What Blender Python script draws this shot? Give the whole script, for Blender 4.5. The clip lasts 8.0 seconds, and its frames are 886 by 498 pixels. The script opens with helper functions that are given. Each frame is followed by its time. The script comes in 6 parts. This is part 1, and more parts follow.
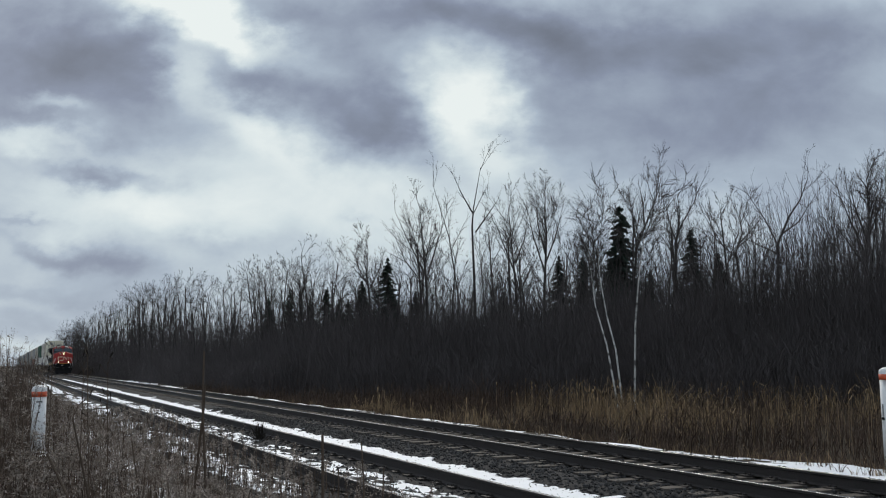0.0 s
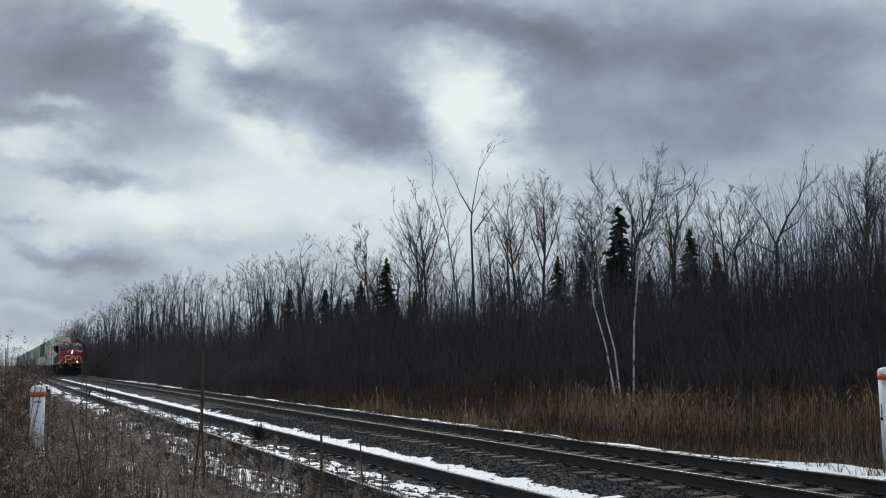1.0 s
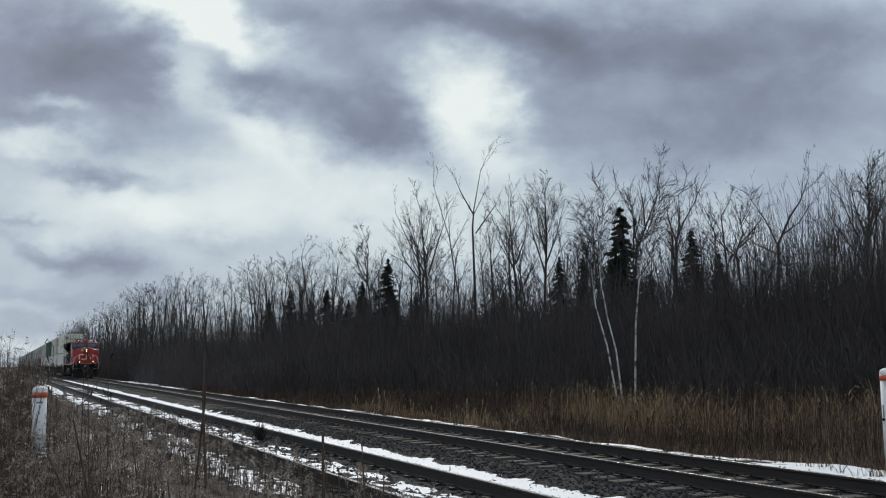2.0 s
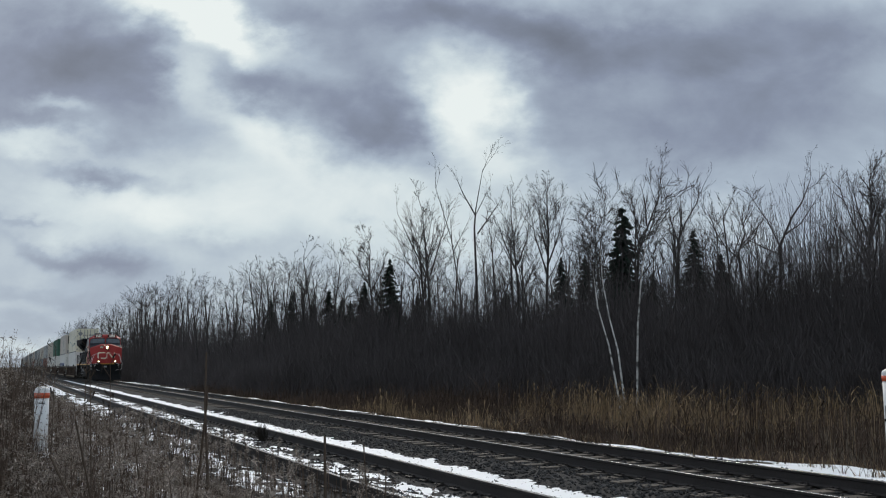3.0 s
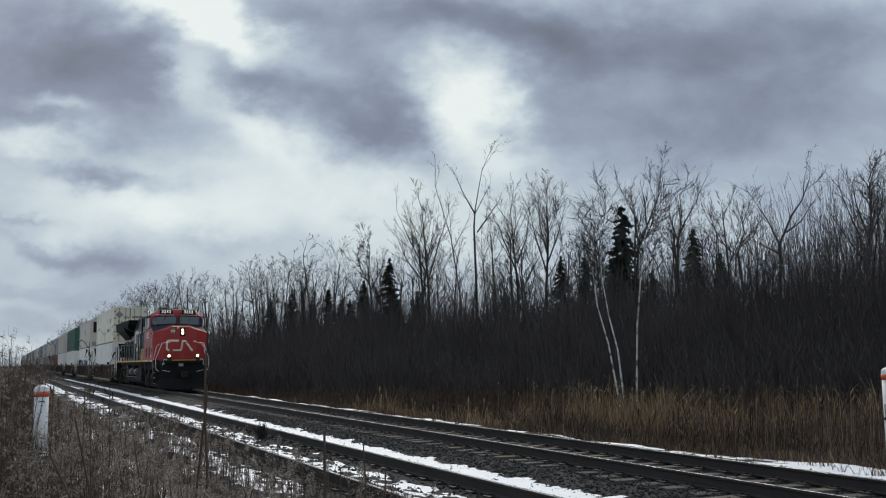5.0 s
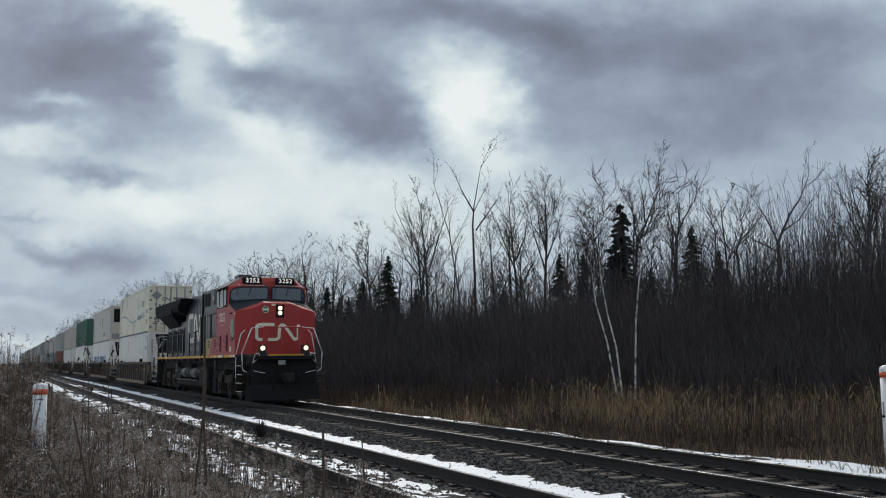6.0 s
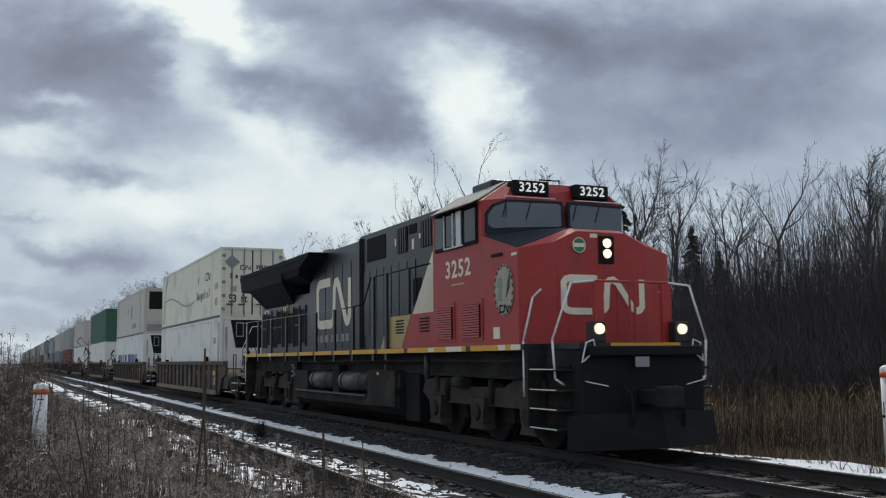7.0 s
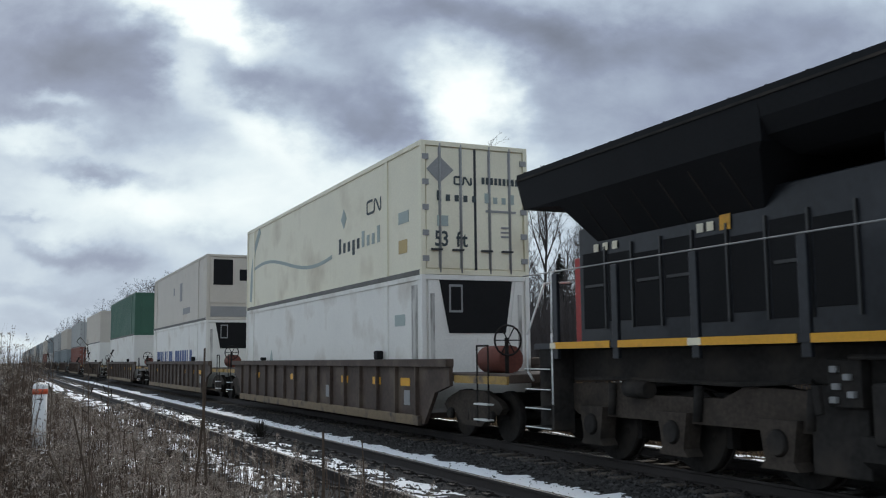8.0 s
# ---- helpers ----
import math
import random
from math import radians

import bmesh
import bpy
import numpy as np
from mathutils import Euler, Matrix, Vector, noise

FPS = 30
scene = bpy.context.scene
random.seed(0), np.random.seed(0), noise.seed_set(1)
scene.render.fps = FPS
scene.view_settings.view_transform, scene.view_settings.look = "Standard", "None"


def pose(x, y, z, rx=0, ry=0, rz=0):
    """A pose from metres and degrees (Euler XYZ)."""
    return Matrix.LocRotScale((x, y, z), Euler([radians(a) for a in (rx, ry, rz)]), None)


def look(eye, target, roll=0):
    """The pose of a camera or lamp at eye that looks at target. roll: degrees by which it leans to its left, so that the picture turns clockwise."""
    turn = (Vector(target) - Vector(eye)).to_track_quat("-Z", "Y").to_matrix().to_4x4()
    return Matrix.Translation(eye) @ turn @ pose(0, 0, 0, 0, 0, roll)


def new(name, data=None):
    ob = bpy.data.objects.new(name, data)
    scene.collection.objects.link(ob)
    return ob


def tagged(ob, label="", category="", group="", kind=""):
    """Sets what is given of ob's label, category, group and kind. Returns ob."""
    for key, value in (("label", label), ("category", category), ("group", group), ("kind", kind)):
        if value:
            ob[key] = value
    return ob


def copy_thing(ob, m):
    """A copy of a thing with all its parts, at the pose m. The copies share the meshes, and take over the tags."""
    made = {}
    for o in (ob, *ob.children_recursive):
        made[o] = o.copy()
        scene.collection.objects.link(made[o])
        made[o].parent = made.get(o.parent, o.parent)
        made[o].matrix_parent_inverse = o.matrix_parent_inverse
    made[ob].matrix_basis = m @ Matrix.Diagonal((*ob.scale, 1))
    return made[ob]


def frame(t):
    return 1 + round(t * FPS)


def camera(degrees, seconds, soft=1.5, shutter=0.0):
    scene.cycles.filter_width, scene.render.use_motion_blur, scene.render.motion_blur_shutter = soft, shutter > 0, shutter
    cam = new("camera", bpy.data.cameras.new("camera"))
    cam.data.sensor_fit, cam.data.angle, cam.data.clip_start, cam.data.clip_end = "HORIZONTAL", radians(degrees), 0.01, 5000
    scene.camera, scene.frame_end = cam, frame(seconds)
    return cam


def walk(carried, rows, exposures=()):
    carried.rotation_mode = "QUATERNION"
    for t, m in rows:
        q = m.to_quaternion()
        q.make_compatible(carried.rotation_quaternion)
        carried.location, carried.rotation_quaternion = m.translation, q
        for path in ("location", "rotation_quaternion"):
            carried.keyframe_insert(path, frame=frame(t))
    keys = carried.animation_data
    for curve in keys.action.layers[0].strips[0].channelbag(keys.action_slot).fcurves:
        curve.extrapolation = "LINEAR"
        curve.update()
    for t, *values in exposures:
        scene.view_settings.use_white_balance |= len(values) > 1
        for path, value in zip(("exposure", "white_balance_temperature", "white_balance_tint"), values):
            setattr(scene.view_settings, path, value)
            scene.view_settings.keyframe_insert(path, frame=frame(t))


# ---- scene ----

EYE = Vector((0.0, 0.0, 1.537))
TRACK_Y = 9.245      # centre of the main track
SIDING_Y = 5.03      # centre of the siding
YAW, PITCH, ROLL, FOCAL = 155.4587, 6.4911, -0.6316, 1694.75


def aim(dx, dy):
    """The hand-held camera's pose, swayed by small angles (in 1/FOCAL radians)."""
    yaw, pitch = radians(YAW) + dx / FOCAL, radians(PITCH) + dy / FOCAL
    way = Vector((math.cos(yaw) * math.cos(pitch), math.sin(yaw) * math.cos(pitch), math.sin(pitch)))
    return look(EYE, EYE + way * 10, ROLL)


cam = camera(49.651, 8.0, soft=1.1, shutter=0.05)
walk(cam, [(t, aim(dx, dy)) for t, dx, dy in (
    (0.0, -1.0, 4.5), (0.5, -1.5, 3.6), (1.0, -3.0, 4.5), (1.5, -2.0, 5.0), (2.2, 0.5, 6.2), (3.0, 3.0, 7.0), (3.5, 3.0, 7.0),
    (4.0, 3.0, 6.5), (4.5, 3.3, 6.4), (5.2, 1.6, 3.2), (6.0, 0.0, 0.5), (6.5, 0.5, 0.0), (7.0, 0.5, 0.5), (7.5, 0.0, 0.0), (8.0, 0.0, 0.0))],
     [(0.0, 0.10), (6.5, 0.10), (7.0, 0.17), (7.5, 0.29), (8.0, 0.37)])

# ---- world and light ----


def make_world():
    """A broken overcast: a Nishita sky behind a procedural cloud cover."""
    world = bpy.data.worlds.new("world")
    scene.world = world
    world.use_nodes = True
    nt = world.node_tree
    nt.nodes.clear()
    link = nt.links.new

    def put(v, sock):
        if isinstance(v, (int, float)):
            sock.default_value = v
        elif isinstance(v, tuple):
            sock.default_value = v
        else:
            link(v, sock)

    def math_node(op, a, b=0.0, c=0.0, clamp=False):
        n = nt.nodes.new("ShaderNodeMath")
        n.operation, n.use_clamp = op, clamp
        put(a, n.inputs[0]), put(b, n.inputs[1]), put(c, n.inputs[2])
        return n.outputs[0]

    def dot(a, b):
        n = nt.nodes.new("ShaderNodeVectorMath")
        n.operation = "DOT_PRODUCT"
        put(a, n.inputs[0]), put(b, n.inputs[1])
        return n.outputs["Value"]

    def noise_node(vec, scale, detail, rough=0.55):
        n = nt.nodes.new("ShaderNodeTexNoise")
        n.inputs["Scale"].default_value, n.inputs["Detail"].default_value, n.inputs["Roughness"].default_value = scale, detail, rough
        link(vec, n.inputs["Vector"])
        return n

    coord = nt.nodes.new("ShaderNodeTexCoord").outputs["Generated"]
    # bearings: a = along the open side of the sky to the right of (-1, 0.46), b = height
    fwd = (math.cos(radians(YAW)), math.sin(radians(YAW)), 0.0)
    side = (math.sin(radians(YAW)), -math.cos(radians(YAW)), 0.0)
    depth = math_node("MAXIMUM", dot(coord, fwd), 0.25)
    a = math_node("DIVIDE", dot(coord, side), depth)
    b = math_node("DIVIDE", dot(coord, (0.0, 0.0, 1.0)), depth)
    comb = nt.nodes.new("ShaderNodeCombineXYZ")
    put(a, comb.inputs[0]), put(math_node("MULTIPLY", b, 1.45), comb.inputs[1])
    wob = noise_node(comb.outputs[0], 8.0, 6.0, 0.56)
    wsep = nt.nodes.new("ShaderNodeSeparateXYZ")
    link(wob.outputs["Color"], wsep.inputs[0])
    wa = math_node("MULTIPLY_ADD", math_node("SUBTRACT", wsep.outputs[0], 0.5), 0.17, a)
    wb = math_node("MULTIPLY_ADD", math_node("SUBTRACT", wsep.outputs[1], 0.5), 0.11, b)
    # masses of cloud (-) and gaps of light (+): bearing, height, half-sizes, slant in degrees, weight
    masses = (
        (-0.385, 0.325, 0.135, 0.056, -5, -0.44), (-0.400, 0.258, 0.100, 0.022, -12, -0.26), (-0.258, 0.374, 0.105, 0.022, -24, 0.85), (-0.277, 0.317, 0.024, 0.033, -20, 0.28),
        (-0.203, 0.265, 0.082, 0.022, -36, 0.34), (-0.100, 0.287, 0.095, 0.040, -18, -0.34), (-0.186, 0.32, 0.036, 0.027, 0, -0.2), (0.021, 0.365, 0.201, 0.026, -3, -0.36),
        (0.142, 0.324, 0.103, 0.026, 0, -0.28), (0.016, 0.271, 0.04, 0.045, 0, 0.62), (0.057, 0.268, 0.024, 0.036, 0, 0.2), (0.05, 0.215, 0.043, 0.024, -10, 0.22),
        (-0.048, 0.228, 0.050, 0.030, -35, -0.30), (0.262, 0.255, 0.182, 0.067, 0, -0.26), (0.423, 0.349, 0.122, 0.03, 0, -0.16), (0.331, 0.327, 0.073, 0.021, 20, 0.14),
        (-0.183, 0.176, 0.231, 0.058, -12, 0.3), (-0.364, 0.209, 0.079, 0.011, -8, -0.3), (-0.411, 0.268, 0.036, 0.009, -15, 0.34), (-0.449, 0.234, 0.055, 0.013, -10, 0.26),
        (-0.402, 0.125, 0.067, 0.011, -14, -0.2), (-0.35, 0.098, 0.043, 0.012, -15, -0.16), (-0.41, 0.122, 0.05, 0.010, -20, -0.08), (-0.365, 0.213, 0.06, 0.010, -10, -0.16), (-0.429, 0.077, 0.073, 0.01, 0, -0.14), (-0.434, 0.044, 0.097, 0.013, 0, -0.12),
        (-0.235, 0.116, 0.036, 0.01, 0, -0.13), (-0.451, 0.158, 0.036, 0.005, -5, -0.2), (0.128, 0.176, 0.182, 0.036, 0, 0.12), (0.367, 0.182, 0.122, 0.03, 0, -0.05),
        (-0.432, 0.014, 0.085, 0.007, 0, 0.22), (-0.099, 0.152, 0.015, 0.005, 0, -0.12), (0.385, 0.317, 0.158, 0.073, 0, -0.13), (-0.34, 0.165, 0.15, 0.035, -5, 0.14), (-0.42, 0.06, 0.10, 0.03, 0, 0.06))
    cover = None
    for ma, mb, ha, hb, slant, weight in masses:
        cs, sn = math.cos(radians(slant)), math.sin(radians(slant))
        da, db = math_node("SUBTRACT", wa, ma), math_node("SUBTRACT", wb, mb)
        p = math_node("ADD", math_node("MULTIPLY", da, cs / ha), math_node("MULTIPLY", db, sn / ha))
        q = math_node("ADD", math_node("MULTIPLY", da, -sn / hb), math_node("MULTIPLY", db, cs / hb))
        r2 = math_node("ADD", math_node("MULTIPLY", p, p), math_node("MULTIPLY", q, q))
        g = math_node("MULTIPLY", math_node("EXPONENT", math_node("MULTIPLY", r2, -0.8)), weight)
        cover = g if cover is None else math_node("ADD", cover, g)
    fine = noise_node(comb.outputs[0], 7.5, 9.0, 0.56)
    fine.inputs["Distortion"].default_value = 0.25
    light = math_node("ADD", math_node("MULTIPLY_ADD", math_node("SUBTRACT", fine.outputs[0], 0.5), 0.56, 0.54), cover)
    ramp = nt.nodes.new("ShaderNodeValToRGB")
    link(light, ramp.inputs[0])
    stops = ((0.0, (0.150, 0.170, 0.215)), (0.25, (0.232, 0.270, 0.356)), (0.5, (0.375, 0.445, 0.53)), (0.75, (0.575, 0.655, 0.69)), (1.0, (0.765, 0.82, 0.81)))
    while len(ramp.color_ramp.elements) < len(stops):
        ramp.color_ramp.elements.new(0.5)
    for e, (pos, col) in zip(ramp.color_ramp.elements, stops):
        e.position, e.color = pos, (*col, 1)
    sky = nt.nodes.new("ShaderNodeTexSky")
    sky.sky_type, sky.sun_disc = "NISHITA", False
    sky.sun_elevation, sky.sun_rotation = radians(24), radians(SUN_TURN)
    strength = nt.nodes.new("ShaderNodeMixRGB")
    strength.blend_type = "MULTIPLY"
    strength.inputs[0].default_value = 1
    link(sky.outputs[0], strength.inputs[1])
    strength.inputs[2].default_value = (0.08, 0.08, 0.08, 1)
    mix = nt.nodes.new("ShaderNodeMixRGB")
    mix.inputs[0].default_value = 0.985      # how closed the cloud cover is
    link(strength.outputs[0], mix.inputs[1])
    link(ramp.outputs[0], mix.inputs[2])
    back = nt.nodes.new("ShaderNodeBackground")
    back.inputs["Strength"].default_value = 1.0
    link(mix.outputs[0], back.inputs["Color"])
    out = nt.nodes.new("ShaderNodeOutputWorld")
    link(back.outputs[0], out.inputs["Surface"])


SUN_TURN = -98
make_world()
sun = new("sun", bpy.data.lights.new("sun", "SUN"))
sun.data.energy, sun.data.angle, sun.data.color = 1.4, radians(24), (1.0, 0.92, 0.80)
sun.matrix_world = look((0, 0, 0), (0.80, -0.30, -0.62))

# ---- materials ----


def mat(name, base, rough=0.7, metal=0.0, var=0.2, big=1.2, fine=25.0, bump=0.0, dirt=None, dirt_at=0.55, spec=0.5, trans=0.0, each=0.0, stretch=(1, 1, 1), island=0.0):
    """A surface with variation at two scales; dirt is a second colour in patches; each varies it from piece to piece."""
    m = bpy.data.materials.new(name)
    m.use_nodes = True
    nt = m.node_tree
    link = nt.links.new
    bsdf = nt.nodes["Principled BSDF"]
    bsdf.inputs["Roughness"].default_value, bsdf.inputs["Metallic"].default_value = rough, metal
    bsdf.inputs["Specular IOR Level"].default_value = spec
    bsdf.inputs["Transmission Weight"].default_value = trans
    coord = nt.nodes.new("ShaderNodeTexCoord").outputs["Object"]
    mapping = nt.nodes.new("ShaderNodeMapping")
    mapping.inputs["Scale"].default_value = stretch
    link(coord, mapping.inputs[0])
    noises = []
    for scale, detail in ((big, 4.0), (fine, 3.0)):
        n = nt.nodes.new("ShaderNodeTexNoise")
        n.inputs["Scale"].default_value, n.inputs["Detail"].default_value = scale, detail
        link(mapping.outputs[0], n.inputs["Vector"])
        noises.append(n.outputs[0])
    both = nt.nodes.new("ShaderNodeMath")
    both.operation = "ADD"
    link(noises[0], both.inputs[0]), link(noises[1], both.inputs[1])
    span = nt.nodes.new("ShaderNodeMapRange")
    span.inputs["From Min"].default_value, span.inputs["From Max"].default_value = 0.6, 1.4
    span.inputs["To Min"].default_value, span.inputs["To Max"].default_value = 1 - var, 1 + var
    link(both.outputs[0], span.inputs["Value"])
    value = span.outputs[0]
    if each:
        info = nt.nodes.new("ShaderNodeObjectInfo")
        er = nt.nodes.new("ShaderNodeMapRange")
        er.inputs["To Min"].default_value, er.inputs["To Max"].default_value = 1 - each, 1 + each
        link(info.outputs["Random"], er.inputs["Value"])
        mul = nt.nodes.new("ShaderNodeMath")
        mul.operation = "MULTIPLY"
        link(value, mul.inputs[0]), link(er.outputs[0], mul.inputs[1])
        value = mul.outputs[0]
    if island:
        geo = nt.nodes.new("ShaderNodeNewGeometry")
        ir = nt.nodes.new("ShaderNodeMapRange")
        ir.inputs["To Min"].default_value, ir.inputs["To Max"].default_value = 1 - island, 1 + island
        link(geo.outputs["Random Per Island"], ir.inputs["Value"])
        mul = nt.nodes.new("ShaderNodeMath")
        mul.operation = "MULTIPLY"
        link(value, mul.inputs[0]), link(ir.outputs[0], mul.inputs[1])
        value = mul.outputs[0]
    tint = nt.nodes.new("ShaderNodeVectorMath")
    tint.operation = "SCALE"
    tint.inputs[0].default_value = base
    link(value, tint.inputs["Scale"])
    colour = tint.outputs[0]
    if dirt:
        edge = nt.nodes.new("ShaderNodeMapRange")
        edge.inputs["From Min"].default_value, edge.inputs["From Max"].default_value = dirt_at, dirt_at + 0.18
        link(noises[0], edge.inputs["Value"])
        mix = nt.nodes.new("ShaderNodeMixRGB")
        link(edge.outputs[0], mix.inputs[0])
        link(colour, mix.inputs[1])
        mix.inputs[2].default_value = (*dirt, 1)
        colour = mix.outputs[0]
    link(colour, bsdf.inputs["Base Color"])
    if bump:
        b = nt.nodes.new("ShaderNodeBump")
        b.inputs["Strength"].default_value, b.inputs["Distance"].default_value = min(1.0, bump * 20), bump
        link(both.outputs[0], b.inputs["Height"])
        link(b.outputs[0], bsdf.inputs["Normal"])
    return m


def glow(name, colour, power):
    m = mat(name, colour, 0.2, var=0.02)
    bsdf = m.node_tree.nodes["Principled BSDF"]
    bsdf.inputs["Emission Color"].default_value, bsdf.inputs["Emission Strength"].default_value = (*colour, 1), power
    return m


M = {
    "earth": mat("earth", (0.06, 0.047, 0.034), 0.95, spec=0.1, var=0.4, big=0.5, fine=9, bump=0.03, dirt=(0.05, 0.042, 0.034)),
    "ballast": mat("ballast", (0.043, 0.041, 0.041), 0.9, spec=0.15, var=0.45, big=0.9, fine=22, bump=0.04, dirt=(0.045, 0.043, 0.045)),
    "stone": mat("stone", (0.056, 0.053, 0.052), 0.85, island=0.6, spec=0.2, var=0.5, big=3, fine=40, bump=0.004),
    "snow": mat("snow", (0.86, 0.88, 0.92), 0.6, var=0.06, big=3, fine=40, bump=0.015),
    "rail_side": mat("rail_side", (0.03, 0.024, 0.022), 0.75, var=0.35, big=2, fine=30, bump=0.002),
    "rail_top": mat("rail_top", (0.55, 0.55, 0.56), 0.22, metal=1.0, var=0.1),
    "tie": mat("tie", (0.085, 0.07, 0.058), 0.9, var=0.4, big=2, fine=14, bump=0.01, each=0.35, stretch=(1, 0.15, 1)),
    "bark": mat("bark", (0.072, 0.065, 0.062), 0.9, spec=0.1, var=0.3, each=0.25),
    "brush": mat("brush", (0.099, 0.088, 0.087), 0.95, island=0.15, spec=0.1, var=0.35, big=0.3),
    "birch": mat("birch", (0.60, 0.58, 0.55), 0.8, var=0.2, big=2.2, fine=9, dirt=(0.10, 0.09, 0.085), dirt_at=0.46, stretch=(1, 1, 2.0)),
    "needles": mat("needles", (0.034, 0.048, 0.038), 0.9, spec=0.1, var=0.4, each=0.2),
    "reed": mat("reed", (0.275, 0.195, 0.115), 0.9, island=0.55, spec=0.1, var=0.4, big=0.35, fine=5),
    "reed_dark": mat("reed_dark", (0.085, 0.06, 0.046), 0.9, island=0.6, spec=0.1, var=0.4, big=0.35, fine=5),
    "weed": mat("weed", (0.115, 0.085, 0.066), 0.95, island=0.55, spec=0.1, var=0.4, big=0.8, fine=8),
    "weed_head": mat("weed_head", (0.35, 0.298, 0.255), 0.95, island=0.45, spec=0.1, var=0.35, big=0.8, fine=8),
    "stick": mat("stick", (0.10, 0.075, 0.058), 0.9, spec=0.1, var=0.3, fine=18),
    "post_white": mat("post_white", (0.80, 0.80, 0.80), 0.5, var=0.1, big=9, dirt=(0.36, 0.34, 0.31), dirt_at=0.56, stretch=(1, 1, 0.22)),
    "post_orange": mat("post_orange", (0.62, 0.10, 0.035), 0.45, var=0.1),
    "red": mat("red", (0.40, 0.030, 0.026), 0.45, var=0.2, big=0.9, fine=12, dirt=(0.27, 0.034, 0.028), dirt_at=0.56),
    "black": mat("black", (0.0165, 0.0185, 0.023), 0.36, var=0.45, big=0.8, fine=10, dirt=(0.036, 0.037, 0.040), dirt_at=0.56, spec=0.4),
    "under": mat("under", (0.029, 0.0265, 0.0245), 0.8, spec=0.15, var=0.4, big=1.5, fine=14, dirt=(0.055, 0.046, 0.039), dirt_at=0.52, bump=0.004),
    "white": mat("white", (0.84, 0.77, 0.59), 0.5, var=0.08, big=1.5, dirt=(0.55, 0.52, 0.47), dirt_at=0.6),
    "yellow": mat("yellow", (0.72, 0.36, 0.025), 0.5, var=0.12, big=2, dirt=(0.42, 0.22, 0.04), dirt_at=0.6),
    "tan": mat("tan", (0.50, 0.37, 0.16), 0.55, var=0.12, big=1.5),
    "glass": mat("glass", (0.07, 0.095, 0.12), 0.05, var=0.05, spec=1.0, trans=0.15),
    "roof_grey": mat("roof_grey", (0.27, 0.27, 0.26), 0.7, var=0.35, big=2, fine=20, spec=0.2, dirt=(0.06, 0.055, 0.05), dirt_at=0.5),
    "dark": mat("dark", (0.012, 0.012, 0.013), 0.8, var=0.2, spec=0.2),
    "antiglare": mat("antiglare", (0.022, 0.026, 0.036), 0.75, var=0.25, spec=0.25),
    "dark_glass": mat("dark_glass", (0.02, 0.024, 0.03), 0.08, var=0.1, spec=0.45),
    "lit_digit": glow("lit_digit", (0.95, 0.92, 0.85), 0.35),
    "steel": mat("steel", (0.75, 0.74, 0.72), 0.45, var=0.1),
    "green_sign": mat("green_sign", (0.05, 0.17, 0.09), 0.5, var=0.1),
    "grey": mat("grey", (0.28, 0.28, 0.28), 0.6, var=0.15),
    "soot": mat("soot", (0.34, 0.325, 0.30), 0.7, var=0.5, big=6, dirt=(0.6, 0.58, 0.54), dirt_at=0.45, stretch=(1, 1, 0.2)),
    "hot_lamp": glow("hot_lamp", (1.0, 0.74, 0.42), 1.25),
    "burner": glow("burner", (1.0, 0.74, 0.42), 22.0),
    "blue_ink": mat("blue_ink", (0.05, 0.09, 0.24), 0.6, var=0.1),
    "ink": mat("ink", (0.045, 0.06, 0.065), 0.6, var=0.1),
    "pale_ink": mat("pale_ink", (0.36, 0.42, 0.40), 0.6, var=0.1),
    "well": mat("well", (0.070, 0.048, 0.037), 0.75, var=0.4, big=1.3, fine=12, dirt=(0.12, 0.09, 0.066), dirt_at=0.54, bump=0.003),
    "rust": mat("rust", (0.16, 0.05, 0.035), 0.8, var=0.3),
}
BOX_PAINT = {
    "cream": mat("cream_paint", (0.83, 0.78, 0.61), 0.45, var=0.08, big=0.6, dirt=(0.62, 0.55, 0.40), dirt_at=0.52),
    "white": mat("white_paint", (0.79, 0.77, 0.72), 0.45, var=0.08, big=0.7, dirt=(0.54, 0.49, 0.42), dirt_at=0.52),
    "beige": mat("beige_paint", (0.58, 0.53, 0.46), 0.5, var=0.1, big=0.8, dirt=(0.45, 0.36, 0.28), dirt_at=0.6),
    "green": mat("green_paint", (0.035, 0.115, 0.075), 0.5, var=0.15, big=0.8, dirt=(0.07, 0.13, 0.10), dirt_at=0.6),
    "grey": mat("grey_paint", (0.42, 0.43, 0.42), 0.55, var=0.12, big=0.8, dirt=(0.3, 0.28, 0.26), dirt_at=0.58),
    "brown": mat("brown_paint", (0.20, 0.07, 0.05), 0.6, var=0.2, big=0.8, dirt=(0.13, 0.06, 0.045), dirt_at=0.58),
    "slate": mat("slate_paint", (0.23, 0.26, 0.27), 0.55, var=0.12, big=0.8, dirt=(0.17, 0.17, 0.17), dirt_at=0.58),
}

# ---- mesh helpers ----


def box(bm, x0, x1, y0, y1, z0, z1, bevel=0.0):
    made = bmesh.ops.create_cube(bm, size=1)["verts"]
    for v in made:
        v.co = Vector(((x0 + x1) / 2 + v.co.x * (x1 - x0), (y0 + y1) / 2 + v.co.y * (y1 - y0), (z0 + z1) / 2 + v.co.z * (z1 - z0)))
    if bevel:
        edges = {e for v in made for e in v.link_edges}
        bmesh.ops.bevel(bm, geom=list(edges), offset=bevel, segments=2, affect="EDGES", profile=0.5)
    return bm


